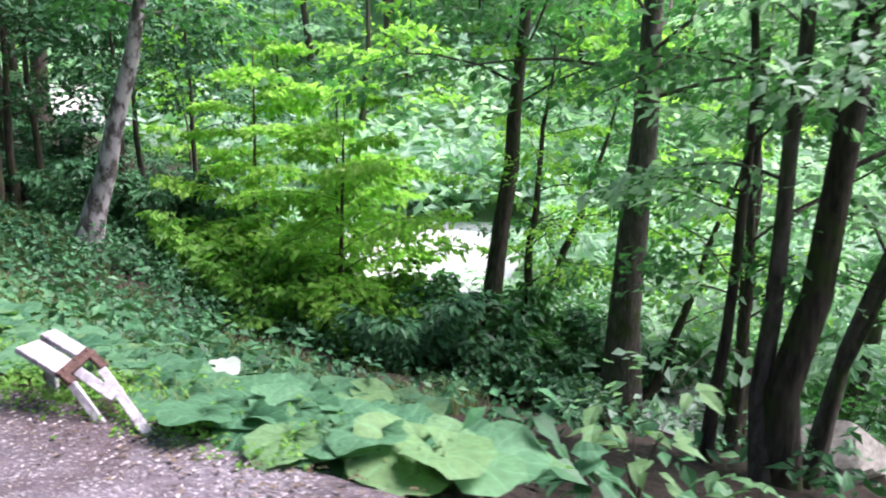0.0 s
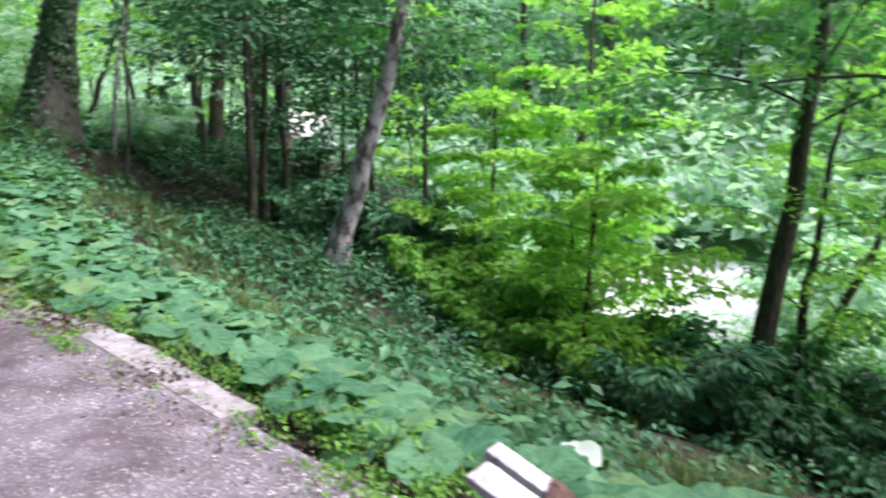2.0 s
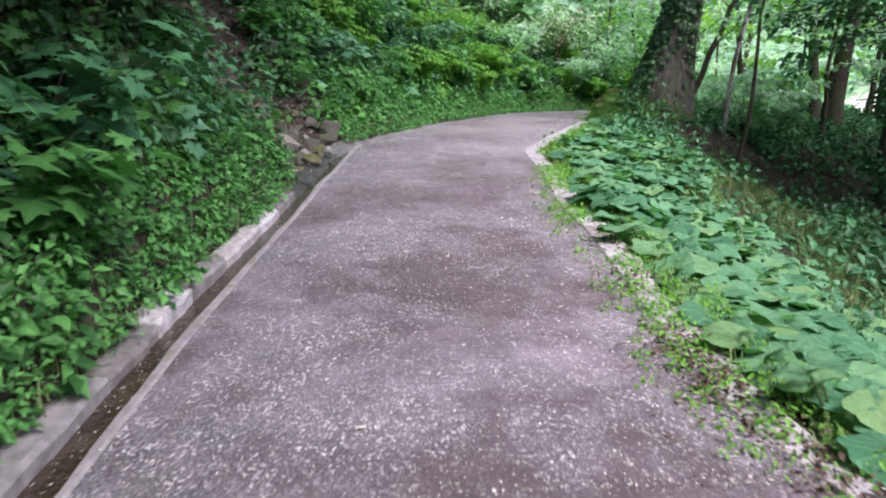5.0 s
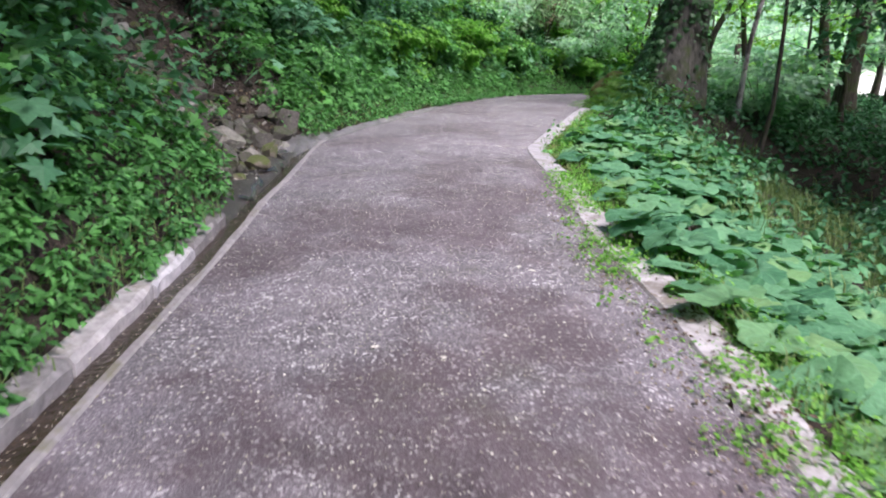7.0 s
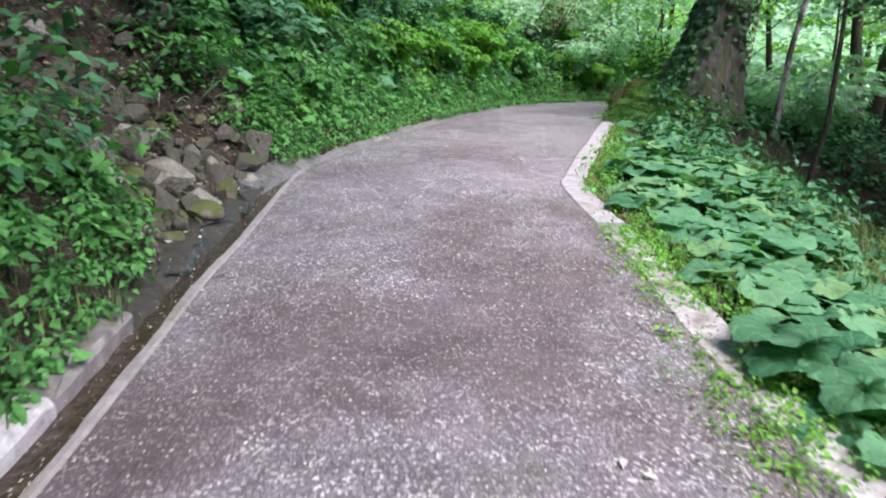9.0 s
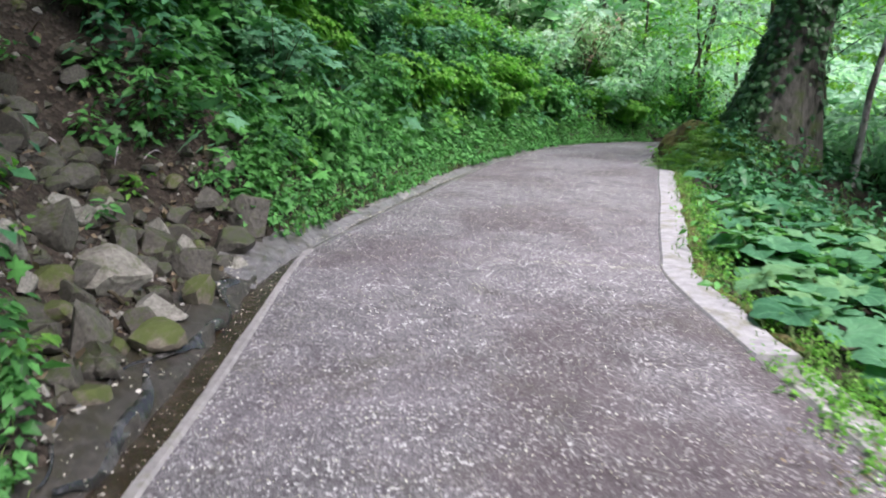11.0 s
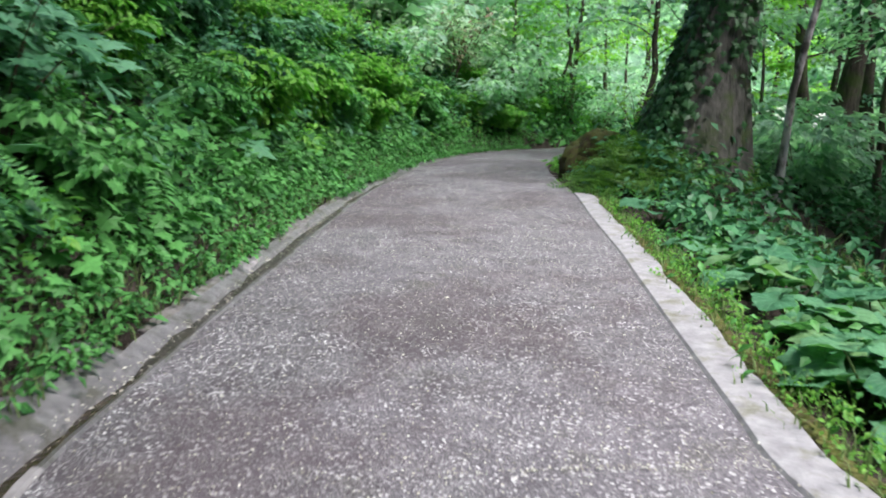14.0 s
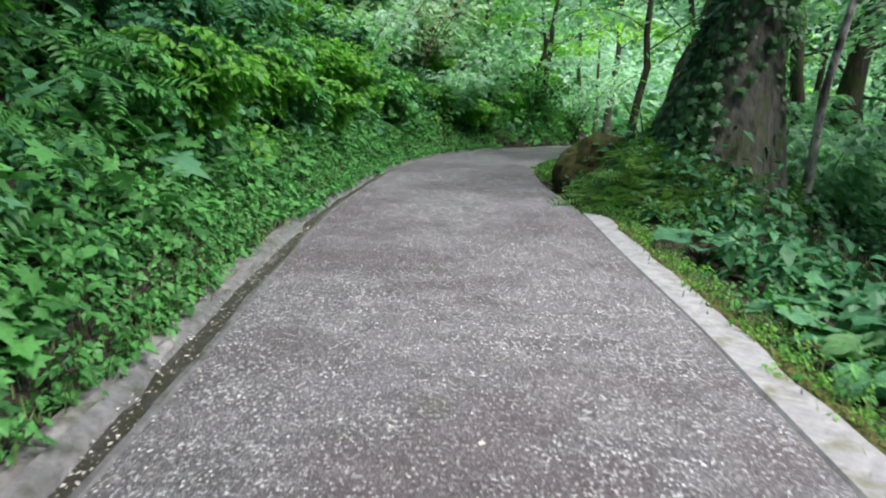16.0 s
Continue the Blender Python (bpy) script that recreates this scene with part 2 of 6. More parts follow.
# open-sky brightness with a bluish tint is put into this leaf colour
LEAF_SKYLIT = leaf_material("skylit_leaf", (0.19, 0.33, 0.25), (0.45, 0.6, 0.5), 0.55)
LEAF_BUTTERBUR = veined_leaf_material("butterbur_leaf", (0.04, 0.145, 0.07), (0.105, 0.26, 0.13))
LEAF_SOFT = leaf_material("soft_leaf", (0.05, 0.165, 0.08), (0.14, 0.32, 0.18), 0.25)
LEAF_BLEACHED = leaf_material("bleached_leaf", (0.5, 0.6, 0.5), (0.62, 0.72, 0.62), 0.3)
# real ivy, and bank growth whose hollow shade is put into the colour
LEAF_IVY_SHADE = leaf_material("ivy_shade_leaf", (0.013, 0.045, 0.019), (0.046, 0.115, 0.046), 0.15, 0.4)
LEAF_DRY = leaf_material("dry_leaf", (0.07, 0.05, 0.033), (0.24, 0.19, 0.13), 0.2, 0.8, 0.0)
LEAF_PALE = leaf_material("pale_leaf", (0.12, 0.24, 0.12), (0.4, 0.52, 0.36), 0.35)
GRASS = leaf_material("thin_grass", (0.05, 0.1, 0.03), (0.19, 0.25, 0.1), 0.3, 0.6)
FERN = leaf_material("fern", (0.035, 0.1, 0.016), (0.12, 0.24, 0.045), 0.35)
PETAL = leaf_material("pale_litter", (0.3, 0.27, 0.22), (0.75, 0.72, 0.66), 0.2, 0.7, 0.0)
DIRT = soil_material("red_brown_earth", (0.04, 0.028, 0.021), (0.12, 0.083, 0.064), (0.15, 0.115, 0.085))
PAINTED_WOOD = bark_material("weathered_white_wood", (0.26, 0.255, 0.265), (0.6, 0.6, 0.63))
RUST = bark_material("rusty_iron", (0.05, 0.03, 0.024), (0.13, 0.08, 0.065))

# ---------------------------------------------------------------- lie of the land
LEFT = [(30, -20), (12, -9), (4, -4), (-2, -0.1), (-6.1, 2.66), (-7.1, 3.24), (-8.9, 4.4), (-11.2, 5.99), (-12.6, 6.93), (-13.7, 7.72),
        (-15.1, 8.68), (-15.75, 9.2), (-16.7, 10.33), (-18.05, 11.93), (-19.0, 13.02), (-21.2, 15.7), (-23.75, 19.35), (-25.6, 22.4),
        (-26.75, 25.0), (-27.1, 27.3), (-27.2, 31), (-28.5, 36), (-32, 42), (-41, 52), (-80, 85)]
RIGHT = [(30, -16.5), (12, -5.2), (4, -0.1), (1, 1.75), (-0.54, 2.68), (-1.94, 3.4), (-3.3, 4.15), (-5.2, 5.3), (-6.3, 5.78), (-8.05, 7.02),
         (-9.05, 7.74), (-10.3, 8.56), (-11.7, 9.64), (-12.6, 10.24), (-13.66, 11.0), (-14.1, 11.5), (-15.3, 12.98), (-16.25, 14.2),
         (-17.55, 15.8), (-19.2, 17.88), (-20.9, 19.8), (-22.3, 21.7), (-23.4, 23.7), (-24.0, 25.6), (-24.05, 27.4), (-24.2, 31), (-25.4, 36.5), (-29.4, 43.6), (-39, 54.5), (-78, 88)]


def smooth01(v, a, b):
    w = np.clip((v - a) / (b - a), 0, 1)
    return w * w * (3 - 2 * w)


def side_of(px, py, line):
    """Distance from a polyline, positive to its right."""
    best, side = np.full(np.shape(px), 1e9), np.ones(np.shape(px))
    for (ax, ay), (bx, by) in zip(line[:-1], line[1:]):
        dx, dy = bx - ax, by - ay
        w = np.clip(((px - ax) * dx + (py - ay) * dy) / (dx * dx + dy * dy), 0, 1)
        d = np.hypot(px - ax - w * dx, py - ay - w * dy)
        cross = (px - ax) * dy - (py - ay) * dx
        near = d < best
        best = np.where(near, d, best)
        side = np.where(near, np.where(cross > 0, 1.0, -1.0), side)
    return best * side


def along(px, py):
    return -0.835 * px + 0.55 * py


def path_height(px, py):
    return np.interp(along(px, py), [-40, -8, 0, 4, 7.6, 9.3, 12, 14, 17.3, 20, 24, 30, 45, 80], [-0.3, 0.05, 0.03, -0.02, 0.0, 0.06, 0.16, 0.24, 0.38, 0.46, 0.5, 0.55, 0.35, -0.6])


def ripple(px, py, s, k=0.0):
    """A smooth uneven field of about -1 to 1 with bumps about s metres wide."""
    a, b = px * 2 * math.pi / s, py * 2 * math.pi / s
    return (np.sin(a * 0.51 + 1.3 * np.sin(b * 0.37 + k) + k) + np.sin(b * 0.63 + 1.1 * np.sin(a * 0.41 + 2 * k) + 1.7) + np.sin((a + b) * 0.43 + 3 * k)) / 3


def land(px, py):
    """Height of the bare ground."""
    px, py = np.asarray(px, float), np.asarray(py, float)
    base, u = path_height(px, py), along(px, py)
    dl, dr = -side_of(px, py, LEFT), side_of(px, py, RIGHT)
    # bank that climbs beside the gutter, with a scree where stones have slid down
    scree = smooth01(u, 14.6, 15.6) * (1 - smooth01(u, 17.9, 18.8))
    e = np.maximum(dl - 0.46, 0)
    steep = np.interp(e, [0, 0.5, 1.5, 4, 9, 30, 80, 300], [0, 0.6, 1.75, 4.1, 7.6, 20, 34, 70])
    loose = np.interp(e, [0, 0.5, 1.0, 1.6, 4, 9, 30, 80, 300], [-0.08, 0.1, 0.45, 1.05, 3.5, 7.2, 20, 34, 70])
    up = steep * (1 - scree) + loose * scree + (0.24 * ripple(px, py, 1.3, 0.4) + 0.3 * ripple(px, py, 4.1, 1.0)) * smooth01(e, 0.2, 2.0)
    up = up * (1 - 0.6 * smooth01(u, 37, 42))
    left_h = np.where(dl > 0.46, base + 0.02 + up, base - 0.25)
    # slope that falls to the stream
    d = np.maximum(dr - 0.28, 0)
    near = np.interp(d, [0, 0.3, 1.2, 4, 8, 13, 17], [0.1, 0.25, 0.72, 2.0, 3.6, 5.8, 7.0])
    far = np.interp(d, [0, 0.4, 2, 3, 4.6, 8, 14, 20], [0.06, 0.14, 0.5, 0.95, 1.75, 2.7, 5.2, 7.5])
    terrace = np.interp(d, [0, 1, 4, 6.5, 8, 11, 16, 24], [0.04, 0.08, 0.35, 1.1, 1.6, 2.6, 4.5, 7.5])
    w2 = smooth01(u, 23, 28)
    far = far * (1 - w2) + terrace * w2
    w = smooth01(u, 11, 19)
    bed = -6.3 + 0.05 * np.maximum(u - 8, 0) + 2.6 * smooth01(u, 45, 62)
    right_h = base - near * (1 - w) - far * w + (0.1 * ripple(px, py, 1.7, 2.2) + 0.22 * ripple(px, py, 5.3, 0.7)) * smooth01(d, 0.3, 3.0)
    right_h = np.maximum(right_h, bed + 0.12 * ripple(px, py, 3.0, 0.2))
    right_h = right_h + np.interp(py + 0.1 * px - 26 * smooth01(-px, 8, 30), [0, 40, 48, 62, 120, 300, 900], [0, 0, 3, 12, 45, 110, 200]) * smooth01(d, 14, 30)
    right_h = right_h + 0.75 * np.exp(-(((px + 18.5) / 1.7) ** 2 + ((py - 19.7) / 1.7) ** 2)) * smooth01(d, 0.0, 0.8)
    right_h = np.where(dr > 0.28, right_h, np.where(u > 5.3, base - 0.22, base - 0.02 - 0.28 * dr))
    return np.where(dl > 0, left_h, np.where(dr > 0, right_h, base - 0.06))

# ---------------------------------------------------------------- mesh helpers


def mesh_of(name, verts, faces, mat, smooth=False):
    """A mesh from an array of places and an array of three- or four-cornered faces."""
    verts, faces = np.asarray(verts, np.float32), np.asarray(faces, np.int32)
    me = bpy.data.meshes.new(name)
    me.vertices.add(len(verts))
    me.vertices.foreach_set("co", verts.ravel())
    k = faces.shape[1]
    me.loops.add(faces.size)
    me.loops.foreach_set("vertex_index", faces.ravel())
    me.polygons.add(len(faces))
    me.polygons.foreach_set("loop_start", np.arange(0, faces.size, k, dtype=np.int32))
    me.polygons.foreach_set("use_smooth", np.full(len(faces), smooth))
    me.update(calc_edges=True)
    me.materials.append(mat)
    return me


def joined(pieces):
    """Several (verts, faces) as one."""
    vs, fs, k = [], [], 0
    for v, f in pieces:
        vs.append(v)
        fs.append(np.asarray(f) + k)
        k += len(v)
    return np.concatenate(vs), np.concatenate(fs)


def part(name, me, parent=None, label="", m=None):
    ob = new(name, me)
    if parent:
        ob.parent = parent
    if m is not None:
        ob.matrix_basis = m
    if label:
        ob["label"] = label
    return ob


def thing(name, label, category, at=(0, 0, 0), group="", kind=""):
    ob = new(name)
    ob.empty_display_size = 0.1
    ob.location = at
    return tagged(ob, label, category, group, kind)


def tube(points, radii, sides=8, rough=0.0, seed=0):
    """A tapered limb through the points, closed at its end."""
    p = np.asarray(points, float)
    t = np.gradient(p, axis=0)
    t /= np.linalg.norm(t, axis=1)[:, None] + 1e-9
    ref = np.array([0.0, 0.0, 1.0]) if abs(t[0][2]) < 0.8 else np.array([1.0, 0.0, 0.0])
    a = np.cross(t, ref)
    a /= np.linalg.norm(a, axis=1)[:, None] + 1e-9
    b = np.cross(t, a)
    ang = np.linspace(0, 2 * np.pi, sides, endpoint=False)
    r = np.asarray(radii, float)[:, None] * (1 + rough * np.random.default_rng(seed).normal(0, 1, (len(p), sides)))
    ring = p[:, None] + r[..., None] * (np.cos(ang)[None, :, None] * a[:, None] + np.sin(ang)[None, :, None] * b[:, None])
    v = np.concatenate([ring.reshape(-1, 3), p[-1:]])
    f = []
    for i in range(len(p) - 1):
        for j in range(sides):
            q = (j + 1) % sides
            f.append((i * sides + j, (i + 1) * sides + j, (i + 1) * sides + q))
            f.append((i * sides + j, (i + 1) * sides + q, i * sides + q))
    top = (len(p) - 1) * sides
    f += [(top + j, len(v) - 1, top + (j + 1) % sides) for j in range(sides)]
    return v, np.array(f)


def norm(a):
    return a / (np.linalg.norm(a, axis=-1, keepdims=True) + 1e-9)


# leaf blades: along +x from the stalk, face up
def blade(name):
    if name == "small":
        return np.array([(0, 0, 0), (0.5, 0.3, 0.07), (1, 0, -0.1), (0.5, -0.3, 0.07)]), np.array([(0, 2, 1), (0, 3, 2)])
    if name == "ovate":
        v = [(0, 0, 0), (0.5, 0, -0.01), (1, 0, -0.16), (0.28, 0.27, 0.06), (0.28, -0.27, 0.06), (0.7, 0.19, 0.0), (0.7, -0.19, 0.0)]
        return np.array(v), np.array([(0, 1, 3), (1, 5, 3), (1, 2, 5), (0, 4, 1), (1, 4, 6), (1, 6, 2)])
    if name == "plain":
        return np.array([(0, 0, 0), (0.5, 0, -0.02), (1, 0, -0.16), (0.42, 0.29, 0.05), (0.42, -0.29, 0.05)]), np.array([(0, 1, 3), (1, 2, 3), (0, 4, 1), (1, 4, 2)])
    if name == "lobed":
        rim = [(0, 0.06), (-0.12, 0.34), (0.16, 0.3), (0.28, 0.62), (0.45, 0.3), (0.62, 0.33), (0.62, 0.16), (1.0, 0.0)]
        rim += [(x, -y) for x, y in rim[-2::-1]]
        v = [(0.3, 0, 0.03)] + [(x, y, -0.12 * abs(y) - 0.1 * x * x) for x, y in rim]
        return np.array(v), np.array([(0, i + 1, i) for i in range(1, len(rim))])
    if name == "round":
        v, f, n = [(0.16, 0, -0.1)], [], 22
        for ring, rad in ((0, 0.24), (1, 0.5)):
            for k in range(n):
                a = math.pi - 0.16 - (2 * math.pi - 0.32) * k / (n - 1)
                q = rad * (1 + (0.05 * math.cos(9 * a) + 0.035 * (k % 2) if ring else 0))
                v.append((0.4 + q * math.cos(a) * 0.97, q * math.sin(a) * 1.08, (-0.015 if ring == 0 else 0.02 - 0.05 * math.cos(3 * a + 0.5)) - 0.1 * max(0, math.cos(a)) * ring))
        for k in range(n - 1):
            f += [(0, k + 2, k + 1), (k + 1, k + 2, n + k + 2), (k + 1, n + k + 2, n + k + 1)]
        return np.array(v), np.array(f)
    v, f = [], []  # frond: a rib with pairs of leaflets
    for i in range(11):
        x = 0.06 + i / 11
        w = 0.24 * math.sin(math.pi * (0.16 + 0.84 * (1 - i / 11)) * 0.95) + 0.02
        z = -0.35 * x * x
        for s in (1, -1):
            k = len(v)
            v += [(x, 0, z), (x + 0.045, s * w * 0.55, z + 0.01), (x + 0.1, s * w, z - 0.04), (x + 0.085, s * w * 0.3, z)]
            f += [(k, k + 1, k + 3), (k + 1, k + 2, k + 3)] if s < 0 else [(k, k + 3, k + 1), (k + 1, k + 3, k + 2)]
    return np.array(v), np.array(f)


BLADES = {k: blade(k) for k in ("small", "plain", "ovate", "lobed", "round", "frond")}


def leaves(kind, at, way, face, size):
    """Blades at many places: the way each points, the way it faces, its length."""
    tv, tf = BLADES[kind]
    x = norm(np.asarray(way, float))
    z = norm(face - (face * x).sum(1, keepdims=True) * x)
    y = np.cross(z, x)
    s = np.asarray(size, float).reshape(-1, 1, 1)
    v = at[:, None] + s * (tv[None, :, 0:1] * x[:, None] + tv[None, :, 1:2] * y[:, None] + tv[None, :, 2:3] * z[:, None])
    f = tf[None] + (np.arange(len(at)) * len(tv))[:, None, None]
    return v.reshape(-1, 3), f.reshape(-1, 3)


def ground_at(x, y):
    return np.stack([x, y, land(x, y)], 1)


def uphill(x, y):
    e = 0.15
    return norm(np.stack([land(x - e, y) - land(x + e, y), land(x, y - e) - land(x, y + e), np.full(np.shape(x), 2 * e)], 1))


def herbs(kind, base, height, count, size, seed, lean=None, spread=0.5, droop=0.35):
    """Blades of many leafy stalks at once, set round each stalk from low to high."""
    g = np.random.default_rng(seed)
    n = len(base)
    fr = (np.arange(count)[None] + g.uniform(0, 1, (n, count))) / count
    az = g.uniform(0, 6.28, (n, 1)) + 2.4 * np.arange(count)[None] + g.normal(0, 0.35, (n, count))
    axis = np.array([0.0, 0.0, 1.0])[None] if lean is None else norm(lean + np.array([0, 0, 1.0]))
    axis = norm(np.broadcast_to(axis, (n, 3)) + g.normal(0, 0.16, (n, 3)))
    h = np.asarray(height).reshape(-1, 1) * (0.25 + 0.75 * fr)
    out = np.stack([np.cos(az), np.sin(az), np.zeros_like(az)], 2)
    rad = spread * np.asarray(height).reshape(-1, 1) * (1.05 - 0.75 * fr) * g.uniform(0.15, 0.6, (n, count))
    at = base[:, None] + h[..., None] * axis[:, None] + rad[..., None] * out
    way = out + np.stack([g.normal(0, 0.2, (n, count)), g.normal(0, 0.2, (n, count)), g.normal(-droop, 0.3, (n, count))], 2)
    face = axis[:, None] * 1.0 + out * 0.35 + g.normal(0, 0.3, (n, count, 3))
    s = np.asarray(size).reshape(-1, 1) * g.uniform(0.55, 1.15, (n, count)) * (1.1 - 0.35 * fr)
    return leaves(kind, at.reshape(-1, 3), way.reshape(-1, 3), face.reshape(-1, 3), s.ravel())


def curve_through(line, step):
    """Even steps along a smooth curve through the points."""
    p = [np.array(q, float) for q in line]
    p = [2 * p[0] - p[1]] + p + [2 * p[-1] - p[-2]]
    fine = []
    for a, b, c, d in zip(p[:-3], p[1:-2], p[2:-1], p[3:]):
        for k in range(12):
            w = k / 12
            fine.append(0.5 * (2 * b + (c - a) * w + (2 * a - 5 * b + 4 * c - d) * w * w + (3 * b - a - 3 * c + d) * w ** 3))
    fine = np.array(fine + [p[-2]])
    s = np.concatenate([[0], np.cumsum(np.linalg.norm(np.diff(fine, axis=0), axis=1))])
    q = np.arange(0, s[-1], step)
    pts = np.stack([np.interp(q, s, fine[:, 0]), np.interp(q, s, fine[:, 1])], 1)
    t = norm(np.gradient(pts, axis=0))
    return pts, np.stack([t[:, 1], -t[:, 0]], 1)  # places, and the way to the right


def strip(rows):
    """A sheet of rows of places (each row n x 3)."""
    r = np.array(rows)
    k, n = r.shape[:2]
    i, j = np.meshgrid(np.arange(k - 1), np.arange(n - 1), indexing="ij")
    a = (i * n + j).ravel()
    return r.reshape(-1, 3), np.stack([a, a + 1, a + n + 1, a + n], 1)


def edge_line(line, offset, height, step=0.25, keep=None):
    pts, side = curve_through(line, step)
    q = pts + side * offset
    z = path_height(pts[:, 0], pts[:, 1]) + height
    out = np.column_stack([q, z])
    return out if keep is None else out[keep(along(pts[:, 0], pts[:, 1]))]


# ---------------------------------------------------------------- ground, path, kerb, gutter
def spaced(lo, a, b, hi, fine):
    core = np.arange(a, b + fine, fine)
    grow = np.cumsum(fine * 1.18 ** np.arange(1, 60))
    up, down = core[-1] + grow, core[0] - grow
    return np.concatenate([down[down > lo][::-1], core, up[up < hi]])


gx, gy = np.meshgrid(spaced(-900, -32, 12, 900, 0.25), spaced(-900, -4, 36, 900, 0.25), indexing="ij")
gv, gf = strip(np.stack([gx, gy, land(gx, gy)], 2))
ground = tagged(part("ground", mesh_of("ground", gv, gf, SOIL, True)), "dark brown forest soil of a steep wooded slope", "ground", kind="structure")

pl, ps = curve_through(LEFT, 0.3)
pr, _ = curve_through(RIGHT, 0.3)
rows = []
near_r = np.array([pr[np.argmin(((pr - q) ** 2).sum(1))] for q in pl])
near_r = near_r + ps * (0.1 * (1 - smooth01(along(pl[:, 0], pl[:, 1]), 5.3, 6.3)))[:, None]  # the worn edge where there is no kerb
for w in np.linspace(0, 1, 13):
    q = pl * (1 - w) + near_r * w
    z = path_height(q[:, 0], q[:, 1]) + 0.03 * math.sin(math.pi * w) + 0.008 * ripple(q[:, 0], q[:, 1], 1.1)
    rows.append(np.column_stack([q, z]))
pv, pf = strip(rows[::-1])
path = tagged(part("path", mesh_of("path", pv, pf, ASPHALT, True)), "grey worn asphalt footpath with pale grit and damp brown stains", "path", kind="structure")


def bar(line, a, b, low, high, name, mat, keep, wobble=0.0, round_edge=0.02, step=0.12):
    """A long kerb between two offsets from a line, with rounded top edges."""
    g = np.random.default_rng(len(name))
    q = edge_line(line, 0, 0, step, keep)
    n = len(q)
    wob = np.convolve(g.normal(0, 1, n + 8), np.ones(5) / 5, "same")[4:-4] * wobble
    zed = np.convolve(g.normal(0, 1, n + 8), np.ones(5) / 5, "same")[4:-4] * wobble * 0.4
    side = norm(np.gradient(q[:, :2], axis=0))
    side = np.stack([side[:, 1], -side[:, 0]], 1)

    def at(off, z):
        o = np.column_stack([q[:, :2] + side * (off if np.ndim(off) == 0 else off[:, None]), q[:, 2] + z])
        return o
    s = 1 if b > a else -1
    rows = [at(a, low), at(a, high - round_edge), at(a + s * round_edge, high), at((a + b) / 2, high + zed * 0.5), at(b + wob - s * round_edge, high + zed), at(b + wob, high - round_edge + zed), at(b + wob, low)]
    v, f = strip(rows if s < 0 else rows[::-1])
    k = len(rows)
    caps = [(i * n, (i + 1) * n, (k - 2 - i) * n, (k - 1 - i) * n) for i in range(0, k // 2)]
    caps += [(c + n - 1, b2 + n - 1, a2 + n - 1, d + n - 1) for d, a2, b2, c in caps]
    return mesh_of(name, v, np.concatenate([f, np.array(caps)]), mat, False)


kerb = tagged(part("kerb", bar(RIGHT, 0.0, 0.27, -0.4, 0.014, "kerb", CONCRETE, lambda u: (u > 15.8) & (u < 25.6), 0.03)), "pale weathered concrete edging beside the path", "kerb", kind="structure")
tagged(part("kerb", bar(RIGHT, 0.0, 0.25, -0.4, 0.012, "kerb_soiled", SOILED, lambda u: (u > 5.2) & (u < 15.85), 0.04)), "soiled worn concrete edging half covered by weeds", "kerb", kind="structure")
tagged(part("gutter_lip", bar(LEFT, 0.0, -0.055, -0.4, 0.012, "gutter_lip", CONCRETE, lambda u: (u > -6) & (u < 18.2), 0.012, 0.012)), "thin pale concrete lip of the gutter", "gutter", kind="structure")
tagged(part("gutter_lip", bar(LEFT, 0.0, -0.05, -0.4, 0.008, "damp_gutter_lip", DAMP_SIDE, lambda u: (u > 18.15) & (u < 36), 0.014, 0.012)), "thin damp concrete lip of the gutter", "gutter", kind="structure")
wrows = [edge_line(LEFT, -0.3, -0.1, 0.3, lambda u: (u > -6) & (u < 36)), edge_line(LEFT, -0.05, -0.1, 0.3, lambda u: (u > -6) & (u < 36))]
wv, wf = strip(wrows[::-1])
water = tagged(part("water_channel", mesh_of("water_channel", wv, wf, GUTTER_WATER, True)), "shallow brown water running in the concrete gutter", "water", kind="structure")

# outer curb of the gutter: cast blocks, some broken or sunk
curb = thing("gutter_curb", "row of pale worn concrete blocks along the gutter", "curb", kind="structure")
cp, cs = curve_through(LEFT, 0.05)
cu = along(cp[:, 0], cp[:, 1])
g = np.random.default_rng(17)
i = int(np.argmax(cu > 2.0))
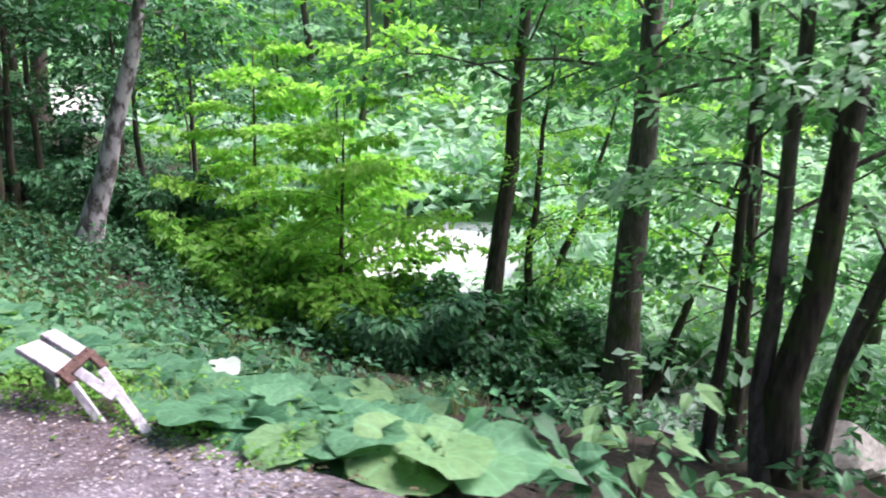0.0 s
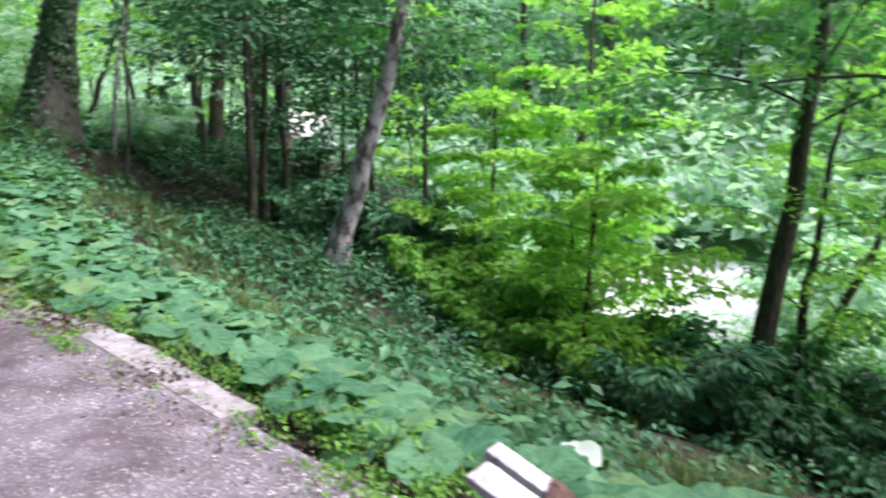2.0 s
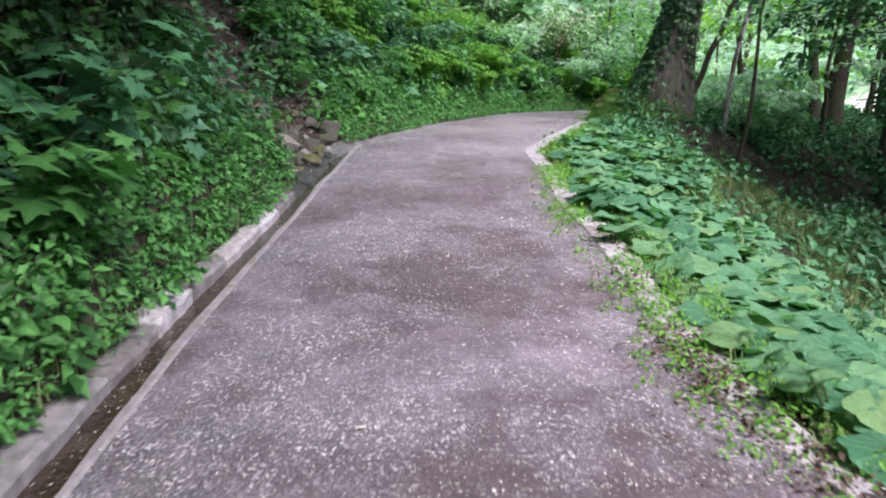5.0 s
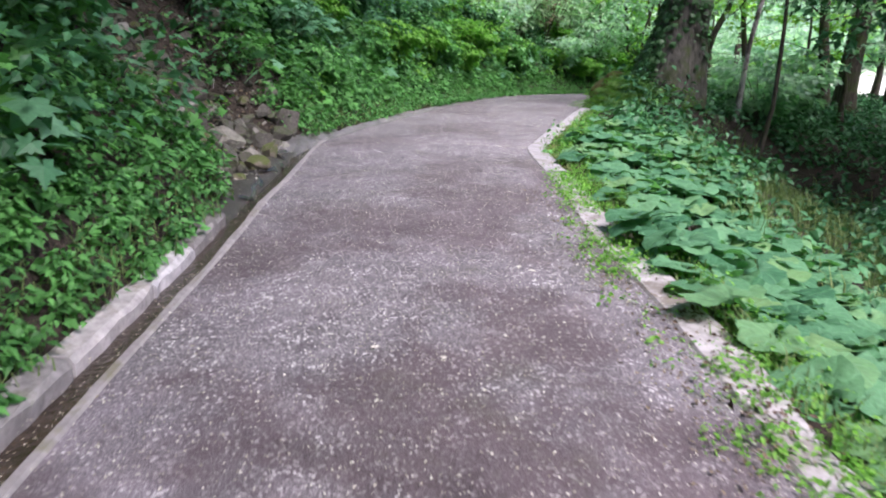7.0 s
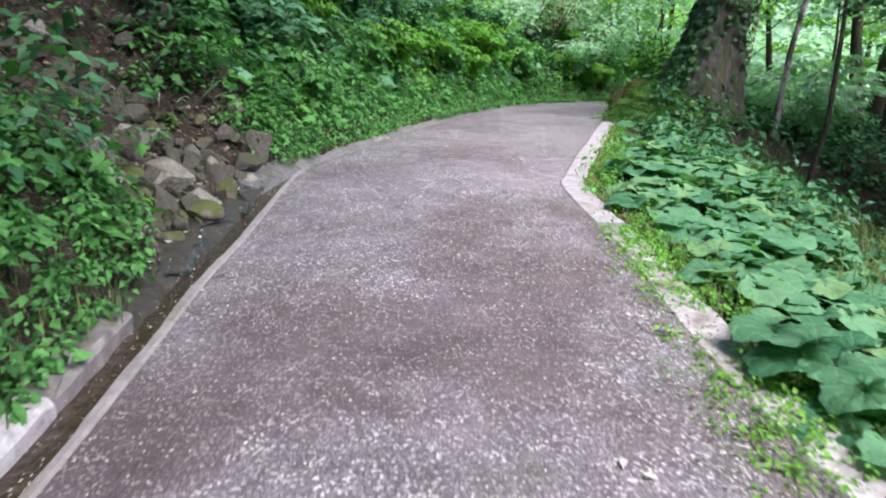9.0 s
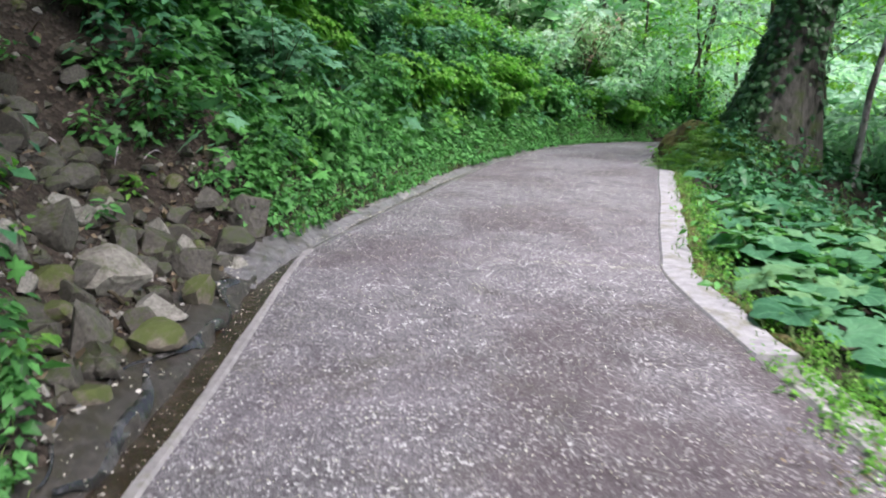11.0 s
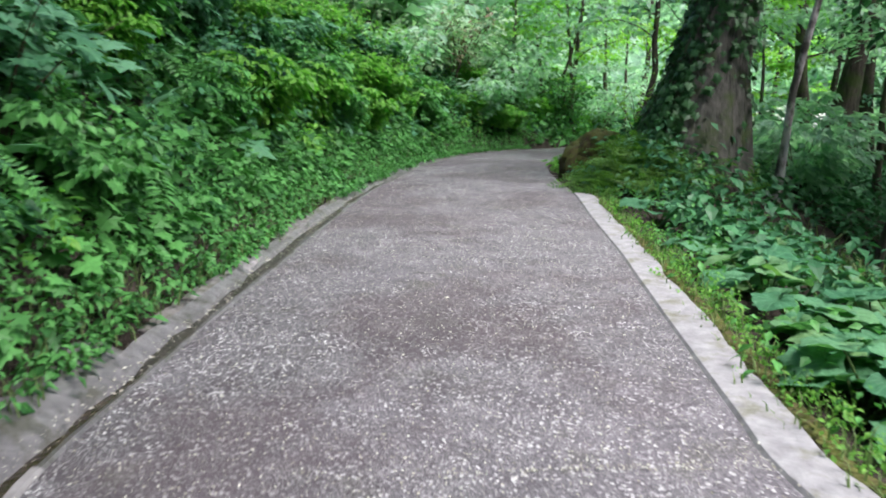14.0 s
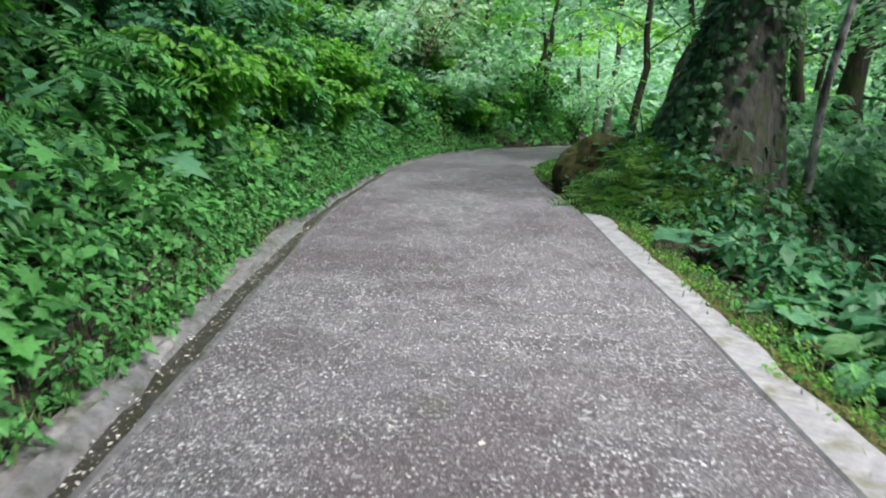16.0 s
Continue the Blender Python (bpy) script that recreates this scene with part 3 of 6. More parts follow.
while cu[i] < 40:
    n = int(g.uniform(13, 34))
    if cu[i + n] < 14.1 or cu[i] > 19.2:
        w, top, gap = g.uniform(0.15, 0.2), g.uniform(-0.03, 0.012), 0.012
        prof = [(-0.262, -0.3), (-0.262, top - 0.025), (-0.285, top), (-0.29 - w * 0.5, top + 0.008), (-0.25 - w, top + 0.004), (-0.27 - w, top - 0.03), (-0.27 - w, -0.3)]
        span = np.linspace(i, i + n - 0.35, 7)
        mid = cp[int(i + n / 2)]
        zed = path_height(cp[i:i + n + 1, 0], cp[i:i + n + 1, 1])
        rows = []
        for off, h in prof:
            q = np.stack([np.interp(span, np.arange(i, i + n + 1), cp[i:i + n + 1, k] + cs[i:i + n + 1, k] * off) for k in (0, 1)], 1)
            q += g.normal(0, 0.006, q.shape)
            h2 = h + np.interp(span, np.arange(i, i + n + 1), zed) + g.normal(0, 0.006, 7) + (np.where((span == span[0]) | (span == span[-1]), -0.007, 0) if h > -0.2 else 0)
            rows.append(np.column_stack([q, h2]))
        v, f = strip(rows)
        v = v - np.array([*mid, 0])
        caps = [(a * 7, (a + 1) * 7, (5 - a) * 7, (6 - a) * 7) for a in range(3)]
        caps += [(d + 6, c + 6, b + 6, a + 6) for a, b, c, d in caps]
        part("block", mesh_of("block", v, np.concatenate([f, np.array(caps)]), PALE_CONCRETE if cu[i] < 14 and g.uniform() < 0.7 else CURB, False), curb, m=pose(*mid, 0))
    i += n

# wet apron of silt and old concrete where the scree meets the gutter
apron = lambda off, h: edge_line(LEFT, off, h, 0.12, lambda u: (u > 13.5) & (u < 18.2))
rows = [apron(o, h) for o, h in ((-0.25, -0.12), (-0.29, -0.05), (-0.42, -0.02), (-0.56, 0.015), (-0.7, 0.03))]
g = np.random.default_rng(18)
rows = [r + np.column_stack([g.normal(0, 0.012, (len(r), 2)), np.convolve(g.normal(0, 0.02, len(r)), np.ones(3) / 3, "same")]) for r in rows]
tagged(part("apron", mesh_of("apron", *strip(rows), WET_CONCRETE, True)), "wet silted concrete apron under the scree", "gutter", kind="structure")
rows = [edge_line(LEFT, o, h, 0.12, lambda u: (u > 17.3) & (u < 19.5)) for o, h in ((-0.19, -0.11), (-0.24, -0.05), (-0.34, -0.005), (-0.46, 0.035), (-0.6, 0.06))]
rows = [r + np.column_stack([g.normal(0, 0.01, (len(r), 2)), np.convolve(g.normal(0, 0.012, len(r)), np.ones(3) / 3, "same")]) for r in rows]
rows = [r - np.column_stack([np.zeros((len(r), 2)), 0.06 * (1 - smooth01(along(r[:, 0], r[:, 1]), 17.3, 17.9))]) for r in rows]
tagged(part("apron", mesh_of("apron", *strip(rows), DAMP_SIDE, True)), "smooth grey sloping concrete beside the gutter", "gutter", kind="structure")

# damp sloping side of the gutter above the scree
g = np.random.default_rng(19)
rows = [edge_line(LEFT, o, h, 0.15, lambda u: (u > 18.0) & (u < 36)) for o, h in ((-0.19, -0.075), (-0.215, -0.05), (-0.25, -0.02), (-0.3, 0.0))]
rows = [r + np.column_stack([np.repeat(np.convolve(g.normal(0, 0.02, len(r)), np.ones(4) / 4, "same")[:, None], 2, 1), np.convolve(g.normal(0, 0.012, len(r)), np.ones(3) / 3, "same")]) for r in rows]
rows = [r - np.column_stack([np.zeros((len(r), 2)), 0.11 * (1 - smooth01(along(r[:, 0], r[:, 1]), 18.6, 19.8))]) for r in rows]
tagged(part("gutter_side", mesh_of("gutter_side", *strip(rows), DAMP_SIDE, True)), "damp silted concrete side of the gutter", "gutter", kind="structure")
rows = [edge_line(LEFT, o, h, 0.15, lambda u: (u > 17.9) & (u < 36)) for o, h in ((-0.05, -0.058), (-0.1, -0.064), (-0.16, -0.062), (-0.225, -0.062))]
rows = [r + np.column_stack([np.zeros((len(r), 2)), np.convolve(g.normal(0, 0.006, len(r)), np.ones(3) / 3, "same")]) for r in rows]
rows = [r - np.column_stack([np.zeros((len(r), 2)), 0.11 * (1 - smooth01(along(r[:, 0], r[:, 1]), 18.6, 19.8))]) for r in rows]
tagged(part("wet_silt", mesh_of("wet_silt", *strip(rows[::-1]), WET_CONCRETE, True)), "dark wet silt lying in the gutter", "gutter", kind="structure")

# moss growing along the outer side of the clean edging
g = np.random.default_rng(20)
rows = [edge_line(RIGHT, o, h, 0.07, lambda u: (u > 15.9) & (u < 26.5)) for o, h in ((0.235, -0.04), (0.265, 0.008), (0.31, 0.014), (0.36, -0.01), (0.42, -0.08))]
for r in rows[1:]:
    r[:, :2] += np.repeat(np.convolve(g.normal(0, 0.035, len(r)), np.ones(4) / 4, "same")[:, None], 2, 1) * np.array([0.55, 0.835])
    r[:, 2] += g.normal(0, 0.008, len(r))
tagged(part("moss_edge", mesh_of("moss_edge", *strip(rows[::-1]), MOSSY_EARTH, True)), "yellow-green moss along the outer side of the edging", "moss", kind="stuff")

# stream in the valley
sx, sy = np.meshgrid(np.arange(-70, 90, 1.0), np.arange(4, 110, 1.0), indexing="ij")
bed = -6.3 + 0.05 * np.maximum(along(sx, sy) - 8, 0) + 2.6 * smooth01(along(sx, sy), 45, 62) + 0.14 + 0.05 * ripple(sx, sy, 2.2)
sv, sf = strip(np.stack([sx, sy, bed], 2))
wet = (bed - land(sx, sy)).ravel()[sf].max(1) > -0.25
right_of = side_of(sx, sy, RIGHT).ravel()[sf].min(1) > 8
tagged(part("water_stream", mesh_of("water_stream", sv, sf[wet & right_of], STREAM_WATER, True)), "pale foaming mountain stream over stones", "water", kind="structure")

# sunlit gravel bank where the stream comes into view higher up the valley
rows = []
for k, w in enumerate(np.linspace(0, 1, 9)):
    q = np.linspace(-7.5, 6.0, 28)
    x, y = -32.5 + 0.9 * q - 0.43 * 7 * w, 66.0 + 0.43 * q + 0.9 * 7 * w
    rows.append(np.column_stack([x, y, land(x, y) + 0.1 + 2.6 * w ** 0.8 * (1 - 0.12 * np.abs(q) / 7) + 0.12 * ripple(x, y, 1.3, k)]))
tagged(part("gravel_bank", mesh_of("gravel_bank", *strip(rows[::-1]), RIVER_STONE, True)), "bright bank of pale river gravel beside the stream", "riverbank", kind="structure")

# ---------------------------------------------------------------- trees
def tree_meshes(seed, height, radius, lean=(0, 0), crown_from=0.3, limbs=14, spread=3.0, count=3000, size=0.13, kind="plain", bark=BARK, leaf=LEAF_TREE, bend=0.25, sides=10, flat=0.12, flare=1.5, whole=False):
    """Trunk, branches and crown of a broadleaf tree that stands at its own origin."""
    g = np.random.default_rng(seed)
    k = np.linspace(0, 1, 13)
    wig = np.cumsum(g.normal(0, bend / 6, (13, 2)), axis=0)
    wig[0] = 0
    axis = np.column_stack([lean[0] * k * height + wig[:, 0], lean[1] * k * height + wig[:, 1], k * height - 0.35 * (k == 0)])
    rad = radius * (1 - 0.85 * k) * np.where(k < 0.02, flare, np.where(k < 0.1, 1 + (flare - 1) * 0.2, 1))
    wood, at, up = [], [], []
    for i in range(limbs):
        fr = crown_from + (0.98 - crown_from) * (i + g.uniform(0, 0.9)) / limbs
        root = np.array([np.interp(fr, k, axis[:, c]) for c in range(3)])
        az = 2.4 * i + g.normal(0, 0.4)
        reach = spread * g.uniform(0.55, 1.1) * (1 - 0.55 * max(0, (fr - crown_from) / (1 - crown_from)) ** 1.5)
        way = np.array([math.cos(az), math.sin(az)])
        w = np.linspace(0, 1, 6)
        rise, sag = g.uniform(0.3, 0.9), g.uniform(0.2, 0.6)
        pts = root + np.column_stack([np.outer(w * reach, way) + g.normal(0, 0.06 * reach, (6, 2)) * w[:, None], reach * (rise * w - sag * w * w)])
        wood.append(tube(pts, np.interp(fr, k, rad) * 0.2 * (1 - 0.9 * w) + 0.005, 5))
        n = max(8, int(count / limbs * (0.5 + reach / spread * 0.5)))
        pos = g.beta(1.7, 1.2, n) * 1.08
        here = np.stack([np.interp(pos, w, pts[:, c]) for c in range(3)], 1)
        wide = 0.36 * reach * (0.35 + 0.75 * np.sin(np.clip(pos, 0, 1) * 2.6))
        side = np.array([-way[1], way[0], 0])
        # side twigs hold the leaves in flat sprays
        lane = np.round(pos * 7) / 7
        here = np.stack([np.interp(lane, w, pts[:, c]) for c in range(3)], 1)
        off = g.uniform(-1, 1, n)
        here += (off * wide)[:, None] * side + (np.abs(off) * wide * 0.6)[:, None] * np.array([way[0], way[1], -0.25])
        here += g.normal(0, 1, (n, 3)) * np.array([0.07, 0.07, flat * 0.6]) * reach * 0.6
        at.append(here)
        up.append(np.column_stack([np.outer(np.full(n, 0.5), way) + side[:2] * np.sign(off)[:, None] * 0.8, np.full(n, -0.25)]))
    stem = tube(axis, rad, sides, 0.05, seed)
    trunk = mesh_of("trunk", *(joined([stem] + wood) if whole else stem), bark, True)
    branches = [] if whole else [mesh_of("branch", *w, bark, True) for w in wood]
    at, way = np.concatenate(at), np.concatenate(up)
    way = way + g.normal(0, 0.45, way.shape)
    face = np.array([0, 0, 1.0]) + g.normal(0, 0.38, way.shape)
    crown = mesh_of("crown", *leaves(kind, at, way, face, size * g.uniform(0.6, 1.2, len(at))), leaf)
    return trunk, branches, crown


def stand(name, label, meshes, x, y, turn=0.0, scale=1.0, group="", sink=0.0, z=None):
    t = thing(name, label, "tree", (0, 0, 0), group)
    t.matrix_basis = pose(x, y, (float(land(x, y)) if z is None else z) - sink, 0, 0, turn) @ Matrix.Scale(scale, 4)
    trunk, branches, crown = meshes
    stem = part("trunk", trunk, t)
    for me in branches:
        part("branch", me, stem)
    part("crown", crown, t)
    return t


# trees that stand alone in view
stand("tree", "grey-brown tree trunk, tall and slightly bent, on the slope", tree_meshes(11, 15, 0.42, (0.004, 0), 0.48, 20, 5.8, 3200, 0.34, bark=BARK, bend=0.35), 4.0, 16.2)
stand("tree", "pale patchy leaning trunk with a high crown", tree_meshes(12, 11, 0.27, (0.33, -0.02), 0.46, 14, 3.6, 3200, 0.26, bark=PALE_BARK, bend=0.3), -8.76, 18.0)
stand("tree", "dark forked trunk on the ridge above the stream", tree_meshes(13, 11, 0.5, (0.03, 0), 0.22, 16, 4.2, 3600, 0.24, bark=DARK_BARK, leaf=LEAF_DARK), -18.85, 35.7)
stand("tree", "dark second stem leaning from the ridge", tree_meshes(14, 9, 0.36, (-0.1, 0.05), 0.25, 12, 3.5, 2600, 0.22, bark=DARK_BARK, leaf=LEAF_DARK), -19.7, 36.0)
for dx, dy, r, lx, ly, hh, s in ((0.0, 0.0, 0.1, 0.05, 0.0, 10, 21), (0.22, 0.16, 0.16, 0.08, 0.02, 12, 22), (-0.45, 0.5, 0.065, 0.0, 0.03, 9, 23), (0.75, 0.7, 0.1, 0.2, 0.0, 9, 24), (0.5, 0.35, 0.045, 0.26, 0.05, 7, 25)):
    stand("tree", "dark slender trunk in a clump of several stems", tree_meshes(s, hh, r, (lx, ly), 0.22, 14, 2.6, 3400, 0.14, bark=BARK if s in (21, 24) else DARK_BARK, leaf=LEAF_SKYLIT if s in (21, 24) else LEAF_TREE, bend=0.4), 3.15 + dx, 6.75 + dy, group="clump of dark stems")
for x, y, r, lx, hh, s in ((1.0, 18.3, 0.3, 0.06, 14, 31), (2.0, 19.6, 0.16, 0.09, 9, 32), (2.2, 20.2, 0.15, 0.33, 8, 33), (4.9, 17.6, 0.14, 0.28, 7, 34), (6.4, 15.0, 0.16, -0.05, 10, 35), (9.5, 16.5, 0.2, 0.15, 9, 36)):
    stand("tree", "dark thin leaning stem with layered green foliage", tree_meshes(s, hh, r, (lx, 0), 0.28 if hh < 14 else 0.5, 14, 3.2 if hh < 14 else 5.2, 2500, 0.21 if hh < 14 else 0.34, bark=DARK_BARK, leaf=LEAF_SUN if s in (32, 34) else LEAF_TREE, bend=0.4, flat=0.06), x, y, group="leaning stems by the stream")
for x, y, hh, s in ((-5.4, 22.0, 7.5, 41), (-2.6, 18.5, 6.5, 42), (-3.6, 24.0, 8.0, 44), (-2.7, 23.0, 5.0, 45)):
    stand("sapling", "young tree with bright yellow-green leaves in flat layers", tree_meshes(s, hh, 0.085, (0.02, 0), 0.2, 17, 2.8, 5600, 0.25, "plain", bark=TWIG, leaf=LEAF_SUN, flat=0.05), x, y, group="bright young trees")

# the great ivy-grown tree beside the path
IVY_AT, IVY_LEAN = (-18.33, 19.87), (0.17, 0.12)
ivy_tree = stand("ivy_tree", "massive old tree wrapped in dark ivy beside the path", tree_meshes(51, 17, 0.52, IVY_LEAN, 0.5, 18, 5.0, 2600, 0.22, bark=IVY_BARK, sides=20, bend=0.2, flare=1.9), *IVY_AT)
g = np.random.default_rng(52)
n = 9500
hz, az = g.beta(1, 1.6, n) * 7.0, g.uniform(0, 6.28, n)
keep = (np.sin(az * 2 + 0.8 * hz) + 1.7 * np.cos(az - 3.7) + g.normal(0, 0.6, n)) > 0.0
hz, az = hz[keep], az[keep]
rr = np.interp(hz, [0, 1.42, 2.83, 17], [0.9, 0.57, 0.45, 0.08]) + g.uniform(0.0, 0.1, len(hz))
out = np.stack([np.cos(az), np.sin(az), np.zeros(len(az))], 1)
at = np.column_stack([rr * np.cos(az) + IVY_LEAN[0] * hz, rr * np.sin(az) + IVY_LEAN[1] * hz, hz])
part("ivy", mesh_of("ivy", *leaves("lobed", at, np.array([0, 0, -1.0]) + 0.4 * out + g.normal(0, 0.4, at.shape), out + np.array([0, 0, 0.3]) + g.normal(0, 0.25, at.shape), g.uniform(0.06, 0.17, len(at))), LEAF_IVY_SHADE), ivy_tree, "dark green ivy leaves climbing the bark")

stand("tree", "dark trunk behind the ivy-grown tree", tree_meshes(53, 12, 0.34, (0.08, 0), 0.25, 16, 4.0, 2600, 0.22, bark=DARK_BARK, leaf=LEAF_SKYLIT), -19.1, 30.3)
stand("tree", "dark forked stem with thin branches", tree_meshes(54, 10, 0.22, (-0.12, 0), 0.25, 14, 3.4, 2200, 0.22, bark=DARK_BARK, leaf=LEAF_SKYLIT), -20.0, 30.8)
stand("tree", "pale grey slender trunk beside the ivy-grown tree", tree_meshes(55, 11, 0.07, (0.09, 0.1), 0.35, 13, 2.8, 1500, 0.19, bark=PALE_BARK, bend=0.3), -17.6, 21.8)
for x, y, r, lx, ly, hh, s in ((-22.5, 25.7, 0.1, 0.03, 0.02, 9, 56), (-22.4, 25.8, 0.13, 0.3, 0.25, 9, 57), (-28.2, 31.9, 0.08, -0.03, 0.0, 8, 58), (-28.8, 31.4, 0.07, 0.08, 0.05, 8, 59), (-16.9, 26.0, 0.08, 0.04, 0.06, 9, 152)):
    stand("tree", "thin dark stem against the light past the stump", tree_meshes(s, hh, r, (lx, ly), 0.27, 13, 3.3, 2400, 0.22, "plain", bark=DARK_BARK, leaf=LEAF_SUN if s % 2 else LEAF_SKYLIT, bend=0.5, flat=0.05), x, y, group="thin stems past the stump")
# unseen leaning trees, added so that their crowns shade the bank
for x, y, s in ((-10.8, 1.0, 155), (-8.2, -0.4, 156), (-5.6, -1.2, 157), (-3.4, -2.4, 158)):
    stand("tree", "unseen broadleaf tree added over the path to shade the bank", tree_meshes(s, 10.5, 0.2, (0.15, 0.32), 0.5, 16, 4.4, 2200, 0.42, "small", bark=DARK_BARK, leaf=LEAF_DARK, flat=0.14), x, y, group="trees leaning over the path")


def in_gap(x, y):
    """Open lanes over the ridge to the stream higher up the valley."""
    inside = False
    for ax, ay, bx, by, r in ((-16, 33, -33, 69, 3.6), (-15.5, 22, -36, 68, 2.6)):
        dx, dy = bx - ax, by - ay
        w = np.clip(((x - ax) * dx + (y - ay) * dy) / (dx * dx + dy * dy), 0, 1)
        inside = inside | (np.hypot(x - ax - dx * w, y - ay - dy * w) < r)
    return inside


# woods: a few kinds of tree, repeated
KINDS = [tree_meshes(60 + i, (9, 11, 8, 12, 7.5, 10)[i], (0.16, 0.2, 0.12, 0.24, 0.1, 0.17)[i], ((0.05, 0), (-0.04, 0.03), (0.12, 0), (0, 0.04), (0.06, 0.08), (-0.1, 0))[i], (0.12, 0.18, 0.1, 0.2, 0.08, 0.14)[i], 13, (3.4, 3.8, 3.0, 4.2, 2.8, 3.6)[i], 1250, 0.39, "small", DARK_BARK, (LEAF_TREE, LEAF_SKYLIT, LEAF_SUN, LEAF_SKYLIT, LEAF_TREE, LEAF_SUN)[i], flat=0.1, whole=True, sides=7) for i in range(6)]
first = {}
g = np.random.default_rng(70)
spots = []
for i in range(70):  # far bank of the stream and the valley upstream
    a, d = radians(g.uniform(-66, 60)), g.uniform(42, 66)
    spots.append((d * math.sin(a) - 4, d * math.cos(a) + 2, g.uniform(1.0, 1.6)))
for i in range(46):  # near side, between path and stream, farther along
    spots.append((g.uniform(-30, -10), g.uniform(24, 56), g.uniform(0.5, 1.1)))
for i in range(40):  # hillside above the path
    spots.append((g.uniform(-50, -22), g.uniform(4, 54), g.uniform(0.7, 1.2)))
for i in range(14):
    spots.append((g.uniform(5, 24), g.uniform(2, 18), g.uniform(0.5, 0.9)))
WORDS = ("green broadleaf tree of the wood", "tree of the far bank, painted pale green for open-sky light", "yellow-green tree catching the light", "tall tree of the wood, painted pale green for open-sky light", "small green understorey tree", "light green leaning tree of the wood")
for i, (x, y, s) in enumerate(spots):
    dl, dr = -float(side_of(np.array(x), np.array(y), LEFT)), float(side_of(np.array(x), np.array(y), RIGHT))
    if dl < 4.5 and dr < 4.0 or (dr > 15 and y + 0.1 * x < 41 and s > 0.5) or (s < 0.5 and dr < 8) or abs(x - 0.03 * y) < 3.5 and 24 < y < 40:
        continue
    if in_gap(x, y) or s < 0.5 and x < -0.27 * y or -20 < x < -10 and 24 < y < 38:
        continue
    k = (1, 2, 3, 5)[i % 4] if i < 116 else i % 6
    turn = g.uniform(0, 360)
    if k not in first:
        first[k] = stand("tree", WORDS[k], KINDS[k], x, y, turn, s, group="woods")
    else:
        copy_thing(first[k], pose(x, y, float(land(x, y)), 0, 0, turn) @ Matrix.Scale(s / first[k].scale[0], 4))

for i, (x, y, s) in enumerate(((-29.4, 29.6, 0.5), (-30.6, 33.0, 0.6), (-29.4, 36.0, 0.5), (-33.0, 36.5, 0.7), (-32.0, 31.0, 0.75), (-35.0, 41.0, 0.8), (-30.8, 39.8, 0.5), (-22.6, 34.0, 0.7), (-21.8, 38.5, 0.8), (-25.0, 42.0, 0.8), (-33.6, 46.0, 0.9))):
    k = (1, 5, 3, 2)[i % 4]
    copy_thing(first[k], pose(x, y, float(land(x, y)), 0, 0, 71 * i) @ Matrix.Scale(s / first[k].scale[0], 4))
for x, y, s in ((-12.4, 21.5, 161), (-15.6, 27.0, 162), (-10.8, 25.0, 163), (-13.4, 30.5, 164), (-11.5, 28.5, 165), (-9.0, 27.0, 167), (-12.4, 23.2, 168), (-12.2, 20.4, 169)):
    stand("tree", "shady broadleaf tree with a dark trunk on the ridge", tree_meshes(s, 10, 0.13, (0.03, -0.03), 0.42 if s < 168 else 0.24, 15, 4.0, 1900 if s < 168 else 2600, 0.34 if s < 168 else 0.24, "small", bark=DARK_BARK, leaf=LEAF_DARK, flat=0.12), x, y, group="shady trees on the ridge")

for x, y, lx, s in ((-22.4, 29.6, -0.08, 171), (-29.8, 33.6, 0.1, 172)):
    stand("tree", "green tree whose layered branches reach over the path", tree_meshes(s, 8.5, 0.12, (lx, -0.04), 0.3, 16, 4.2, 1300, 0.26, "small", bark=DARK_BARK, leaf=LEAF_SUN if s == 172 else LEAF_SKYLIT, flat=0.05), x, y, group="trees reaching over the bend")
# added tree: its high crown darkens the slope and the ivy-grown trunk
stand("tree", "slim dark tree added on the slope to shade the ivy trunk", tree_meshes(175, 9.5, 0.055, (0.03, 0.04), 0.48, 16, 3.8, 1500, 0.22, "small", bark=DARK_BARK, leaf=LEAF_DARK, flat=0.06), -15.4, 19.3, group="shady trees on the ridge")
stand("tree", "leaning brown trunk on the bank above the bend", tree_meshes(166, 11, 0.27, (0.2, 0.12), 0.45, 14, 3.6, 1500, 0.26, "small", bark=DARK_BARK, leaf=LEAF_SUN, bend=0.25), -33.4, 32.6)

# tall unseen trees added uphill and behind, whose crowns shade the path
TALL = [tree_meshes(80 + i, 16 + i, 0.3, (0.2, 0.3), 0.4, 24, 6.8, 3300, 0.46, "small", BARK, LEAF_TREE, flat=0.2, whole=True) for i in range(2)]
for i, (x, y) in enumerate(((3, -7.7), (0, -5.8), (-4, -3.1), (-8.1, -0.4), (-12, 2.1), (-16.4, 4.2), (-19.8, 8.4), (-10, -8), (-20, -2), (-30, 8), (11, -6))):
    stand("tree", "tall unseen forest tree with a high spreading crown, added for shade", TALL[i % 2], x, y, (37 * i) % 50 - 25, 1.0, "tall trees over the path")

# leaf masses of the far hillside
g = np.random.default_rng(71)
n = 4300
a, d = np.radians(g.uniform(-75, 66, n)), 34 + 100 * g.uniform(0, 1, n) ** 1.9
cx, cy = d * np.sin(a) - 4, d * np.cos(a) + 2
dr = side_of(cx, cy, RIGHT)
ok = (dr > 4) & (cy + 0.1 * cx > 39) | (dr < -6)
cx, cy = cx[ok], cy[ok]
far = np.radians(g.uniform(15, 62, 800))  # the slope that closes the valley upstream
dist = g.uniform(52, 135, 800)
